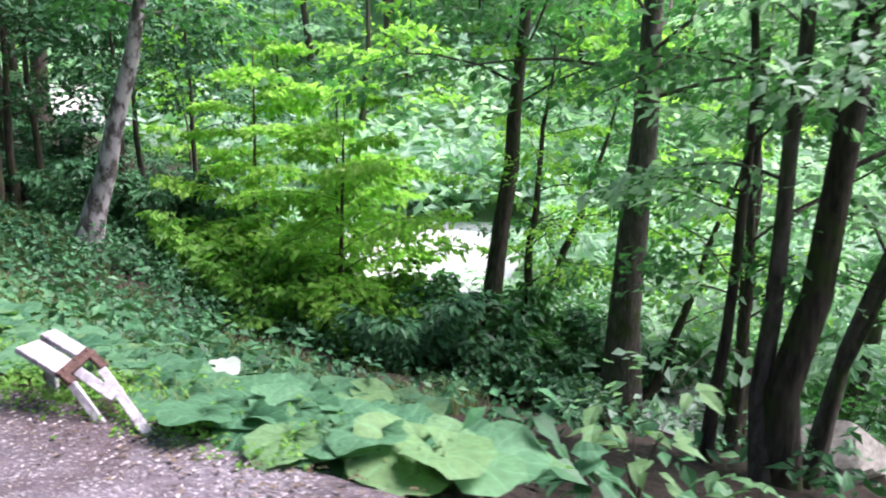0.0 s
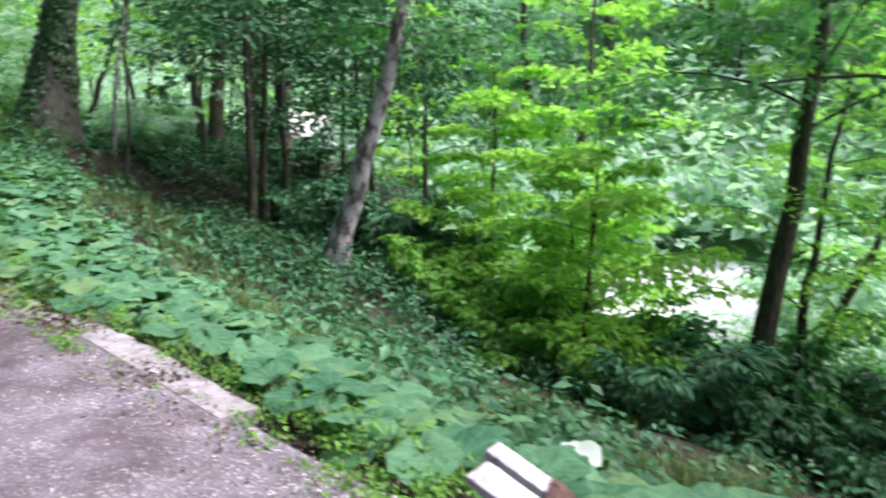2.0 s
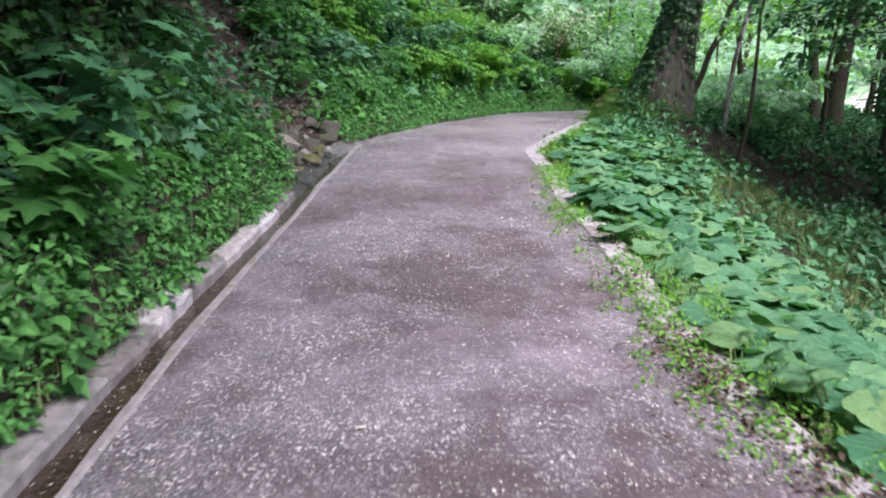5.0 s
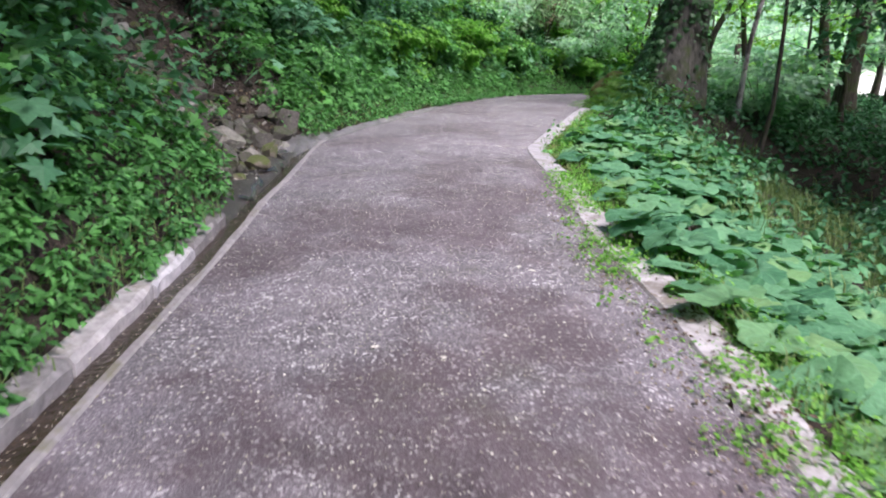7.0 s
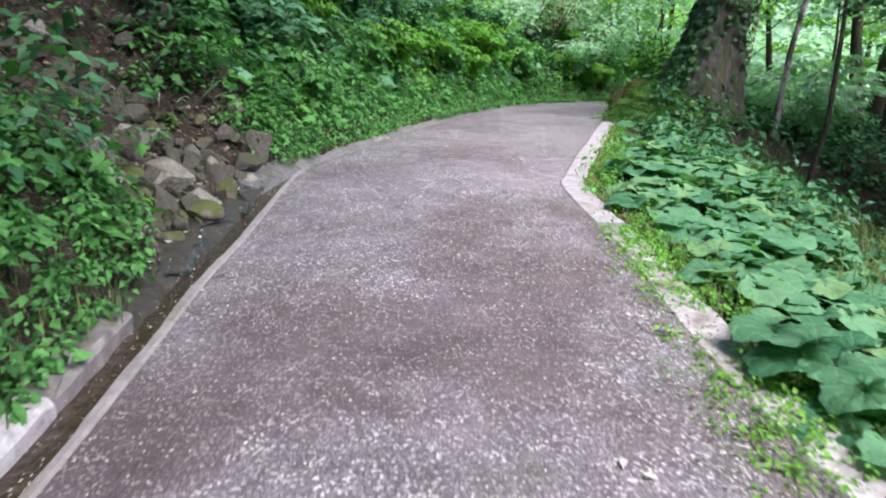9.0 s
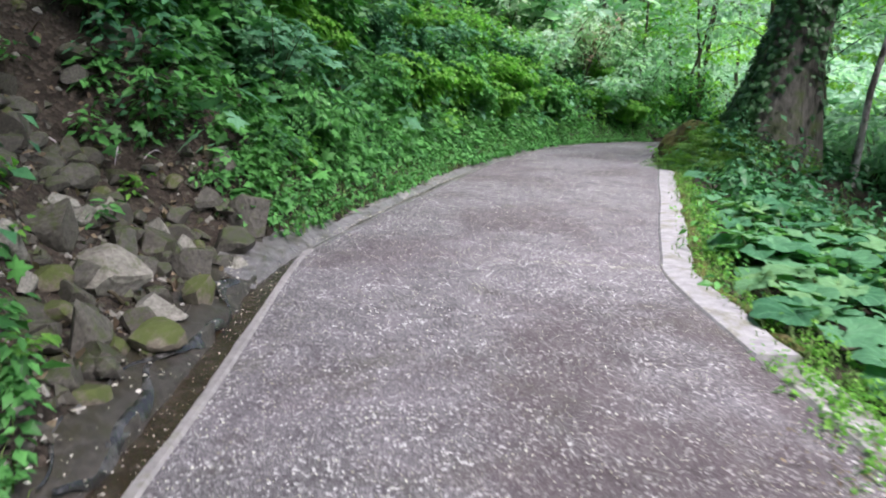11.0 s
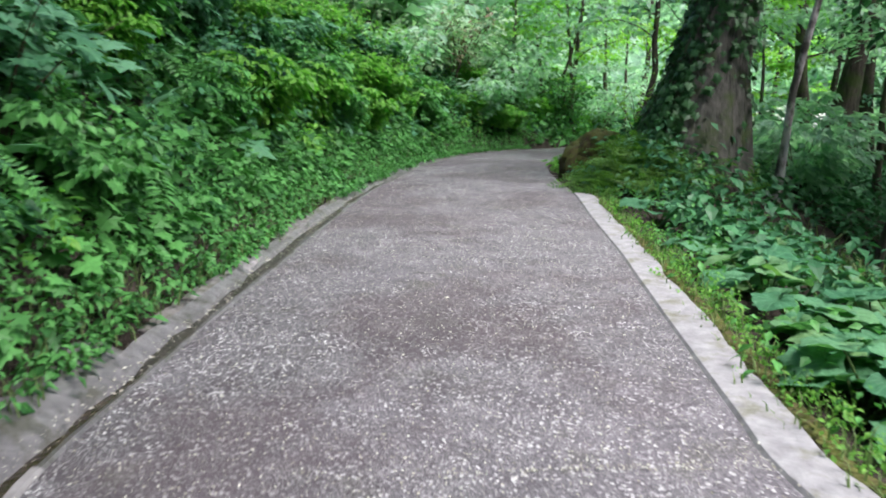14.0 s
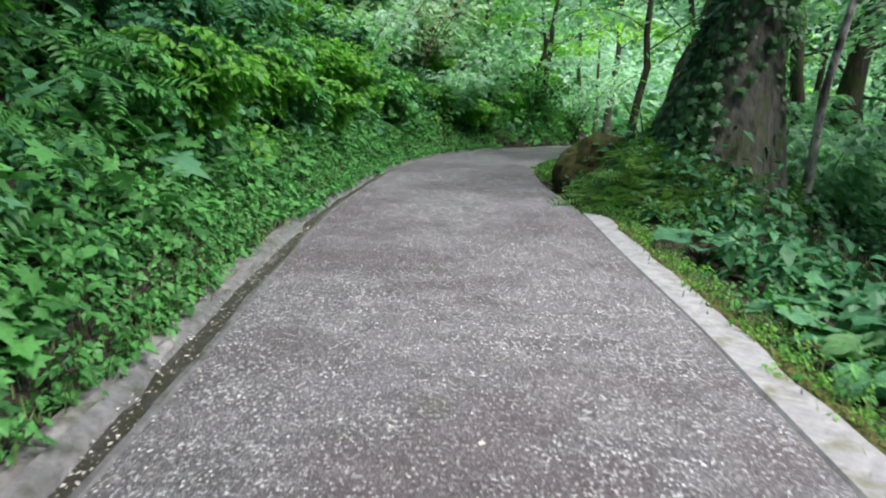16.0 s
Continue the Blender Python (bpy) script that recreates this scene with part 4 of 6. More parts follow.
cx, cy = np.concatenate([cx, -14 - dist * np.sin(far)]), np.concatenate([cy, 10 + dist * np.cos(far)])
d = np.concatenate([d[ok], dist * 1.3])
ok = ~in_gap(cx, cy)
cx, cy, d = cx[ok], cy[ok], d[ok]
m = 26
size = g.uniform(1.2, 2.6, len(cx)) * np.clip(d / 60, 0.9, 2.2)
ball = norm(g.normal(0, 1, (len(cx), m, 3))) * g.uniform(0.5, 1, (len(cx), m, 1))
ball[..., 2] = np.round(ball[..., 2] * 3) / 3 + g.normal(0, 0.06, ball.shape[:2])
at = np.stack([cx, cy, land(cx, cy) + size * g.uniform(0.4, 1.7, len(cx))], 1)[:, None] + ball * size[:, None, None]
at = at.reshape(-1, 3)
tagged(part("far_woods", mesh_of("far_woods", *leaves("small", at, g.normal(0, 1, at.shape) * np.array([1, 1, 0.4]), np.array([0.4, -0.35, 1.0]) + g.normal(0, 0.4, at.shape), g.uniform(0.6, 1.25, len(at)) * np.repeat(np.clip(d / 60, 0.9, 2.2), m)), LEAF_SKYLIT)), "foliage of the wooded far hillside, painted pale green for open-sky light", "woods", kind="stuff")

# ---------------------------------------------------------------- undergrowth on the climbing bank
def bank_spots(line, n, a, b, u0, u1, seed, side=-1, power=1.0):
    """Places beside a line, from a to b metres off it."""
    g = np.random.default_rng(seed)
    pts, way = curve_through(line, 0.1)
    u = along(pts[:, 0], pts[:, 1])
    ok = np.nonzero((u > u0) & (u < u1))[0]
    i = g.choice(ok, n)
    off = a + (b - a) * g.uniform(0, 1, n) ** power
    q = pts[i] + side * way[i] * off[:, None] + g.normal(0, 0.05, (n, 2))
    return q[:, 0], q[:, 1], off, g


def in_scree(x, y, off):
    u = along(x, y)
    edge = 0.25 * np.sin(x * 5) + 0.2 * np.sin(y * 7)
    return (u > 14.7 + edge) & (u < 18.3 + edge + 0.1 * off) & (off < 4.0)


def stuff(name, label, category, pieces, mat):
    return tagged(part(name, mesh_of(name, *joined(pieces), mat)), label, category, kind="stuff")


x, y, off, g = bank_spots(LEFT, 4700, 0.56, 2.0, 0, 42, 81, -1, 0.9)
ok = ~in_scree(x, y, off) & ((along(x, y) < 18.4) | (g.uniform(0, 1, len(x)) < 0.5))
x, y, off = x[ok], y[ok], off[ok]
tall = g.uniform(0.1, 0.34, len(x)) * (0.8 + 0.5 * ripple(x, y, 1.1, 0.3)) * (0.45 + 0.55 * smooth01(off, 0.38, 0.75))
stuff("ground_cover", "bright green low leafy plants beside the gutter", "undergrowth", [herbs("plain", ground_at(x, y), tall, 15, g.uniform(0.07, 0.14, len(x)), 82, uphill(x, y) * 0.7, 0.9)], LEAF)
x, y, off, g = bank_spots(LEFT, 1150, 0.6, 2.2, 18.4, 36, 289, -1, 0.9)
tall = g.uniform(0.12, 0.5, len(x)) * (0.8 + 0.6 * ripple(x, y, 1.3, 0.7)) * (0.5 + 0.5 * smooth01(off, 0.4, 0.9))
stuff("lobed_ground_cover", "low plants with lobed green leaves of mixed size", "undergrowth", [herbs("lobed", ground_at(x, y), tall, 8, g.uniform(0.08, 0.2, len(x)), 290, uphill(x, y) * 0.8, 0.8)], LEAF)
x, y, off, g = bank_spots(LEFT, 420, 0.2, 0.5, 25.5, 38, 291, -1, 0.7)
stuff("trailing_plants", "fresh leaves trailing over the gutter curb", "undergrowth", [herbs("ovate", np.column_stack([x, y, path_height(x, y) + 0.01]), g.uniform(0.04, 0.2, len(x)), 9, g.uniform(0.06, 0.12, len(x)), 292, uphill(x, y) * 0.7, 1.0)], LEAF)
x, y, off, g = bank_spots(LEFT, 3600, 0.43, 1.0, -1, 38, 181, -1, 1.3)
ok = ~in_scree(x, y, off)
x, y = x[ok], y[ok]
foot = ground_at(x, y)
foot[:, 2] = np.maximum(foot[:, 2], path_height(x, y) + 0.0)
stuff("bank_foot_plants", "bright green small leaves hanging over the gutter curb", "undergrowth", [herbs("plain", foot, g.uniform(0.05, 0.22, len(x)), 10, g.uniform(0.05, 0.11, len(x)), 182, uphill(x, y) * 0.7, 1.0)], LEAF)
x, y, off, g = bank_spots(LEFT, 3900, 0.9, 3.6, -3, 50, 83, -1, 0.9)
ok = ~in_scree(x, y, off) & (ripple(x, y, 1.2, 1.1) > -0.3)
# recessed base layer: the shade of gaps and hollow is in the leaf colour
for name, words, mat, ok in (("undergrowth", "dense green nettle-like undergrowth on the bank", LEAF_DARK, ok & ((along(x, y) > 12.5) | (off < 1.3))), ("ivy_carpet", "undergrowth with the hollow's shade put into its dark leaf colour", LEAF_IVY_SHADE, ok & (along(x, y) < 12.5) & (off > 1.3))):
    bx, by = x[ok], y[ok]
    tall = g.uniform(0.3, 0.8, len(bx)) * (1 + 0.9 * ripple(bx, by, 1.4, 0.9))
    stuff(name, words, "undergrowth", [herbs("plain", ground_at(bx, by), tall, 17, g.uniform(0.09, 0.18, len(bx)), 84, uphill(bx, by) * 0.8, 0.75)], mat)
x, y, off, g = bank_spots(LEFT, 5000, 3.0, 12, 1, 80, 183, -1, 0.9)
ok = ~in_scree(x, y, off)
x, y = x[ok], y[ok]
# the last set, above the hollow, is toned dark to stand for shade
for name, words, mat, ok in (("upper_undergrowth", "dense dark green growth high on the bank", LEAF_DARK, (along(x, y) > 13.5) & (along(x, y) < 26)), ("upper_growth", "dense fresh green growth high on the bank", LEAF, along(x, y) >= 26), ("upper_ivy", "growth high on the bank with shade put into its dark leaf colour", LEAF_IVY_SHADE, along(x, y) <= 13.5)):
    bx, by = x[ok], y[ok]
    stuff(name, words, "undergrowth", [herbs("small", ground_at(bx, by), g.uniform(0.5, 1.4, len(bx)), 12, g.uniform(0.17, 0.3, len(bx)), 184, uphill(bx, by) * 0.6, 0.8)], mat)
x, y, off, g = bank_spots(LEFT, 700, 0.7, 3.0, 18.4, 46, 85, -1, 0.8)
ok = ripple(x, y, 2.3, 0.6) > 0.0
x, y = x[ok], y[ok]
stuff("fresh_growth", "fresh yellow-green shoots on the bank", "undergrowth", [herbs("ovate", ground_at(x, y), g.uniform(0.35, 0.85, len(x)), 13, g.uniform(0.08, 0.15, len(x)), 86, uphill(x, y) * 0.8, 0.7)], LEAF_BRIGHT)
x, y, off, g = bank_spots(LEFT, 1000, 0.7, 3.2, 4, 46, 87, -1, 0.8)
ok = ~in_scree(x, y, off)
x, y = x[ok], y[ok]
stuff("broad_leaf_herbs", "scattered herbs with broad lobed leaves", "undergrowth", [herbs("lobed", ground_at(x, y), g.uniform(0.4, 0.9, len(x)), 6, g.uniform(0.1, 0.21, len(x)), 88, uphill(x, y) * 0.9, 0.6)], LEAF)

x, y, off, g = bank_spots(LEFT, 150, 0.8, 3.4, 18.2, 38, 285, -1, 0.9)
ok = ripple(x, y, 1.9, 2.1) > -0.2
x, y = x[ok], y[ok]
stuff("bank_fronds", "green fronds drooping from the bank", "ferns", [herbs("frond", ground_at(x, y), g.uniform(0.35, 0.8, len(x)), 6, g.uniform(0.3, 0.55, len(x)), 286, uphill(x, y) * 0.9, 0.5, 0.2)], LEAF)
x, y, off, g = bank_spots(LEFT, 220, 0.8, 3.2, 11, 36, 287, -1, 0.9)
ok = ~in_scree(x, y, off - 0.4)
x, y = x[ok], y[ok]
stuff("large_leaf_herbs", "herbs with large soft blue-green leaves among the undergrowth", "undergrowth", [herbs("lobed", ground_at(x, y), g.uniform(0.4, 0.9, len(x)), 4, g.uniform(0.24, 0.4, len(x)), 288, uphill(x, y) * 0.9, 0.5)], LEAF_SOFT)
x, y, off, g = bank_spots(LEFT, 2500, 0.5, 9, 38, 100, 281, -1, 1.0)
stuff("far_bank_growth", "leafy green growth on the bank beyond the bend", "undergrowth", [herbs("small", ground_at(x, y), g.uniform(0.4, 1.1, len(x)), 12, g.uniform(0.16, 0.3, len(x)), 282, uphill(x, y) * 0.7, 0.8)], LEAF)

# many-stemmed bushes, built once for each kind and repeated
def bush_kind(x, y, seed, leaf, label, group="thicket by the stream", blade="small", size=(0.17, 0.34), n=34):
    """A low bush of forked stems whose leaves lie in flat drooping sprays."""
    g = np.random.default_rng(seed)
    t = thing("bush", label, "bush", (x, y, float(land(x, y))), group)
    at, way = [], []
    for k in range(9):
        a, tall, reach = 2.4 * k + g.uniform(-0.3, 0.3), g.uniform(1.0, 2.3), g.uniform(0.5, 1.35)
        w = np.linspace(0, 1, 6)
        arch = np.column_stack([reach * w ** 1.5 * math.cos(a), reach * w ** 1.5 * math.sin(a), tall * (1.5 * w - 0.5 * w * w)])
        part("stem", mesh_of("stem", *tube(arch, 0.022 * (1.15 - w), 5), DARK_BARK, True), t)
        for q in np.arange(0.35, 1.02, 0.16):
            root = np.array([np.interp(q, w, arch[:, c]) for c in range(3)])
            b, r = a + g.normal(0, 0.9, n), np.sqrt(g.uniform(0, 1, n)) * g.uniform(0.4, 0.75)
            at.append(root + np.column_stack([r * np.cos(b), r * np.sin(b), -0.3 * r * r + g.normal(0, 0.035, n)]))
            way.append(np.column_stack([np.cos(b), np.sin(b), np.full(n, -0.35)]) + g.normal(0, 0.3, (n, 3)))
    at, way = np.concatenate(at), np.concatenate(way)
    part("foliage", mesh_of("foliage", *leaves(blade, at, way, np.array([0, 0, 1.0]) + g.normal(0, 0.25, at.shape), g.uniform(*size, len(at))), leaf), t)
    return t



# leafy mounds that stand out of the bank; the layer between them is toned dark as shade
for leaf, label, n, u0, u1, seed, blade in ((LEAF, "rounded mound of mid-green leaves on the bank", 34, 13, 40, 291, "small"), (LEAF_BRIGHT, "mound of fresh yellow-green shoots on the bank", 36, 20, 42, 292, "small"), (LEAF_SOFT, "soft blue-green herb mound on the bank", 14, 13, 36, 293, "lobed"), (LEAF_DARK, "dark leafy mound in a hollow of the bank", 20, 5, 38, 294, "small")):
    x, y, off, g = bank_spots(LEFT, n, 0.95, 3.4, u0, u1, seed, -1, 0.9)
    one = None
    for i in range(n):
        if 14.0 < along(x[i], y[i]) < 19.4:
            continue
        k = g.uniform(0.26, 0.5)
        if one is None:
            one = bush_kind(x[i], y[i], seed, leaf, label, "mounds of the bank", blade, (0.2, 0.4), 13 if blade == "lobed" else 34)
            one.scale = (k, k, k)
        else:
            copy_thing(one, pose(x[i], y[i], float(land(x[i], y[i])) - 0.03, -14, 14, g.uniform(-40, 40)) @ Matrix.Scale(k / one.scale[0], 4))

# ---------------------------------------------------------------- slope to the stream
x, y, off, g = bank_spots(RIGHT, 3000, 1.0, 7, -4, 48, 91, 1, 1.1)
ok = ((off > 2.3) | (along(x, y) < 2) | (along(x, y) > 20)) & ((off < 2.5) | (along(x, y) < 11) | (along(x, y) > 26) | (g.uniform(0, 1, len(x)) < 0.3)) & ((x < -1.5) | (g.uniform(0, 1, len(x)) < 0.1))
x, y = x[ok], y[ok]
stuff("slope_undergrowth", "dark green leafy undergrowth on the falling slope", "undergrowth", [herbs("plain", ground_at(x, y), g.uniform(0.25, 0.75, len(x)), 10, g.uniform(0.14, 0.3, len(x)), 92, None, 0.9)], LEAF_DARK)
x, y, off, g = bank_spots(RIGHT, 5200, 5, 17, -8, 56, 191, 1, 0.9)
ok = g.uniform(0, 1, len(x)) < np.where((x > -4.5) & (y < 15.5) & (y > 10.5), 0.08, np.where(x > -1.5, 0.25, np.where((x < -8) & (y > 19), 0.45, 1.0)))
x, y = x[ok], y[ok]
stuff("lower_undergrowth", "leafy green growth lower on the slope", "undergrowth", [herbs("small", ground_at(x, y), g.uniform(0.3, 1.0, len(x)), 13, g.uniform(0.14, 0.3, len(x)), 192, None, 0.9)], LEAF_DARK)
x, y, off, g = bank_spots(RIGHT, 7000, -0.22, 0.55, 2, 26, 93, 1)
u = along(x, y)
inner = np.interp(u, [5, 6.6, 6.9, 7.4, 7.7, 9.0, 11.9, 12.2, 13.0, 13.2, 16], [0, 0.1, 0.7, 0.6, 0.1, 0.35, 0.1, 0.75, 0.75, 0.1, 0.0])
middle = np.interp(u, [5, 7.6, 8.2, 10.8, 11.1, 12.0, 12.3, 13.0, 13.2, 13.7, 14.0, 15.6, 15.9, 26], [0, 0.02, 0.75, 0.8, 0.12, 0.1, 0.9, 0.9, 0.15, 0.2, 1.0, 1.0, 0.0, 0.0])
ok = g.uniform(0, 1, len(u)) < np.where(off < -0.02, inner, np.where(off < 0.26, np.where(u < 4.6, 0.8, np.where(u < 5.2, 0.3, middle)), 0.4))
x, y = x[ok], y[ok]
bz = ground_at(x, y)
bz[:, 2] = np.maximum(bz[:, 2], path_height(x, y) - 0.02)
stuff("kerb_weeds", "small yellow-green weeds along the concrete edging", "weeds", [herbs("plain", bz, g.uniform(0.03, 0.12, len(x)), 8, g.uniform(0.03, 0.06, len(x)), 94, None, 0.9)], LEAF_BRIGHT)

# butterbur: each plant has round leaves on stalks
tv, tf = BLADES["round"]
ROUND = []
for i in range(5):
    gi = np.random.default_rng(100 + i)
    v = tv.copy()
    v[:, 2] += 0.035 * np.sin(6 * v[:, 0] + i) * np.cos(7 * v[:, 1] + 2 * i) + gi.normal(0, 0.009, len(v))
    v[:, :2] += gi.normal(0, 0.012, (len(v), 2))
    ROUND.append(mesh_of("leaf", v - np.array([0.16, 0, -0.1]), tf, LEAF_BUTTERBUR, True))
STEM = mesh_of("stalk", *tube([(0, 0, 0), (0.03, 0.01, 0.5), (0, 0, 1)], [1, 0.85, 0.7], 5), STALK, True)


def butterbur(x, y, tall, wide, count, seed, label):
    g = np.random.default_rng(seed)
    z = float(land(x, y))
    t = thing("butterbur", label, "plant", (x, y, z), "butterbur beside the path")
    for k in range(count):
        a = 2.4 * k + g.uniform(0, 1.2)
        r = wide * (0.25 + 0.55 * math.sqrt(k / count)) * g.uniform(0.7, 1.2)
        h = tall * g.uniform(0.65, 1.1)
        fall = float(land(x + r * math.cos(a), y + r * math.sin(a))) - z
        top = Vector((r * math.cos(a), r * math.sin(a), max(0.08, h + 0.75 * fall)))
        s = wide * g.uniform(0.75, 1.15)
        part("leaf", ROUND[int(g.integers(5))], t, m=Matrix.Translation(top) @ pose(0, 0, 0, g.normal(0, 8), g.normal(4, 8), math.degrees(a) + g.normal(0, 25)) @ Matrix.Scale(s, 4))
        stem = top.to_track_quat("Z", "Y").to_matrix().to_4x4()
        part("stalk", STEM, t, m=stem @ Matrix.Diagonal((0.009, 0.009, top.length, 1)))
    return t


x, y, off, g = bank_spots(RIGHT, 350, 0.44, 2.9, 2.9, 24, 95, 1, 1.1)
for i in range(len(x)):
    u = along(x[i], y[i])
    if u > 20 and off[i] > 2.0 or u > 14 and off[i] < 0.6 or u < 4.4 and off[i] < 0.9 or u > 19.5 and i % 5 > 1:
        continue
    wide = g.uniform(0.25, 0.36)
    out = max(0.0, 0.24 + 0.2 * float(smooth01(u, 13.5, 15.5)) + 0.95 * wide - off[i])
    butterbur(x[i] + 0.55 * out, y[i] + 0.835 * out, g.uniform(0.16, 0.32), wide, int(g.integers(4, 8)), 200 + i, "butterbur with broad round green leaves on the slope")
for i, (bx, by, w) in enumerate(((-1.1, 3.65, 0.4), (-0.75, 3.4, 0.46), (-0.35, 3.2, 0.48), (0.05, 3.05, 0.46), (-0.6, 3.85, 0.4), (-1.5, 4.25, 0.36), (-0.9, 3.2, 0.34), (-0.55, 3.1, 0.36), (-0.15, 2.9, 0.36), (-1.1, 4.1, 0.42))):
    butterbur(bx, by + 0.1, 0.2, w * 0.9, 7, 400 + i, "large pale green butterbur leaves at the path's edge")


pale = butterbur(-1.95, 5.9, 0.5, 0.34, 2, 470, "butterbur with one bleached whitish leaf behind the bench")
bleached = ROUND[0].copy()
bleached.materials[0] = LEAF_BLEACHED
pale.children[0].data = bleached

# fallen petals, leaf scraps and loose grit on the path
g = np.random.default_rng(97)
n = 36000
pts, way = curve_through(LEFT, 0.05)
u = along(pts[:, 0], pts[:, 1])
i = g.choice(np.nonzero((u > -2) & (u < 30))[0], n)
off = g.uniform(-0.3, 2.75, n)
q = pts[i] + way[i] * off[:, None]
ok = (side_of(q[:, 0], q[:, 1], RIGHT) < 0.25) & ((off > 0.0) | (off < -0.06))
q, off = q[ok], off[ok]
lane = np.clip(off / 2.7, 0, 1)
at = np.column_stack([q, path_height(q[:, 0], q[:, 1]) + 0.03 * np.sin(np.pi * lane) + np.where(off < -0.07, np.where(along(q[:, 0], q[:, 1]) > 18, -0.045, -0.066), 0.016)])
size = 0.008 + 0.017 * g.beta(1.1, 4, len(at))
tagged(part("path_litter", mesh_of("path_litter", *leaves("small", at, g.normal(0, 1, at.shape) * np.array([1, 1, 0.15]), np.array([0, 0, 1.0]) + g.normal(0, 0.25, at.shape), size), PETAL)), "pale fallen petals and grit scattered on the asphalt", "litter", kind="stuff")

# ---------------------------------------------------------------- stones
def stone_mesh(name, seed, mat, fine=3):
    """A broken angular stone about one metre across."""
    g = np.random.default_rng(seed)
    bm = bmesh.new()
    bmesh.ops.create_icosphere(bm, subdivisions=fine, radius=0.5)
    cuts = norm(g.normal(0, 1, (9, 3)))
    lim = g.uniform(0.17, 0.36, 9)
    for v in bm.verts:
        p = np.array(v.co)
        for c, d in zip(cuts, lim):
            over = p @ c - d
            if over > 0:
                p = p - over * 0.99 * c
        v.co = Vector(p * (1 + 0.012 * g.normal()) * 1.25)
    me = bpy.data.meshes.new(name)
    bm.to_mesh(me)
    bm.free()
    me.materials.append(mat)
    return me


MOSSY_ROCK = stone_material("mossy_stone", (0.07, 0.06, 0.045), (0.2, 0.18, 0.14), (0.06, 0.085, 0.012), 0.95)
MOSSY_STUMP = stone_material("mossy_wood", (0.03, 0.02, 0.012), (0.1, 0.072, 0.036), (0.09, 0.1, 0.02), 0.95, 1.6)
STONES = [stone_mesh("stone", 500 + i, ROCK) for i in range(8)]
PALE = [stone_mesh("stone", 520 + i, PALE_ROCK) for i in range(3)]
GRIT = [stone_mesh("stone", 560 + i, ROCK, 2) for i in range(6)]
MOSSY = [stone_mesh("stone", 540 + i, MOSSY_ROCK) for i in range(3)]


def stone(meshes, k, x, y, wide, tall, label, group, turn, tip=0.0, up=0.3):
    ob = part("stone", meshes[k % len(meshes)])
    ob.matrix_basis = pose(x, y, float(land(x, y)) + up * tall, tip, 0.6 * tip, turn) @ Matrix.Diagonal((wide, wide * 0.72, tall, 1))
    return tagged(ob, label, "stone", group)


for k, (x, y, w, h, sort) in enumerate(((-14.99, 7.46, 0.58, 0.3, "pale"), (-14.59, 7.58, 0.36, 0.2, "pale"), (-14.78, 7.88, 0.26, 0.3, "mossy"), (-15.85, 8.56, 0.4, 0.36, ""), (-16.25, 8.85, 0.48, 0.4, ""),
                                        (-15.23, 7.21, 0.34, 0.34, ""), (-14.74, 7.08, 0.22, 0.2, "mossy"), (-14.6, 6.95, 0.15, 0.15, "pale"), (-14.43, 7.03, 0.24, 0.16, "mossy"), (-14.12, 7.14, 0.3, 0.34, ""),
                                        (-14.19, 7.45, 0.42, 0.2, "mossy"), (-15.82, 7.64, 0.26, 0.1, "pale"), (-15.37, 8.07, 0.38, 0.3, ""), (-13.73, 6.96, 0.2, 0.14, ""), (-13.67, 7.08, 0.24, 0.12, "mossy"),
                                        (-15.58, 8.47, 0.2, 0.13, "pale"), (-14.63, 7.19, 0.2, 0.2, ""), (-15.65, 7.88, 0.44, 0.24, ""), (-16.08, 7.52, 0.3, 0.2, ""), (-16.42, 7.86, 0.28, 0.18, ""))):
    words = {"pale": "pale grey angular stone lying in the scree", "mossy": "stone covered in green moss beside the gutter", "": "brown-grey broken stone slid down the bank"}[sort]
    stone({"pale": PALE, "mossy": MOSSY, "": STONES}[sort], k, x, y, w, h, words, "stones of the scree", 47 * k, (k * 37) % 23 - 11)
x, y, off, g = bank_spots(LEFT, 165, 0.5, 3.0, 14.6, 18.5, 96, -1, 1.2)
for i in range(len(x)):
    s = g.uniform(0.08, 0.2) if i % 4 else g.uniform(0.2, 0.34)
    stone(MOSSY if i % 6 == 1 else PALE if i % 23 == 3 else GRIT, i, x[i], y[i], s, s * g.uniform(0.5, 0.85), "small brown stone in the scree", "stones of the scree", g.uniform(0, 360), g.uniform(-25, 25))
x, y, off, g = bank_spots(LEFT, 100, 0.65, 2.5, 17.0, 18.5, 97, -1, 1.0)
for i in range(len(x)):
    s = g.uniform(0.1, 0.2) if i % 3 else g.uniform(0.18, 0.3)
    stone(MOSSY if i % 9 == 1 else PALE if i % 15 == 3 else STONES, i, x[i], y[i], s, s * g.uniform(0.5, 0.85), "brown-grey stone half sunk in the slide", "stones of the scree", g.uniform(0, 360), g.uniform(-25, 25))
stone(PALE, 1, 4.72, 8.3, 1.5, 0.9, "large smooth grey boulder on the slope", "boulders", 20, 0, 0.25)
stone(PALE, 2, -2.1, 6.7, 0.36, 0.3, "pale stone among the leaves", "boulders", 60, 10)
g = np.random.default_rng(98)
for i in range(16):
    x, y = g.uniform(-4, 22), g.uniform(26, 38)
    stone(PALE, i, x, y, g.uniform(0.6, 1.8), g.uniform(0.5, 1.1), "pale boulder standing in the stream", "boulders", g.uniform(0, 360), 0, 0.3)

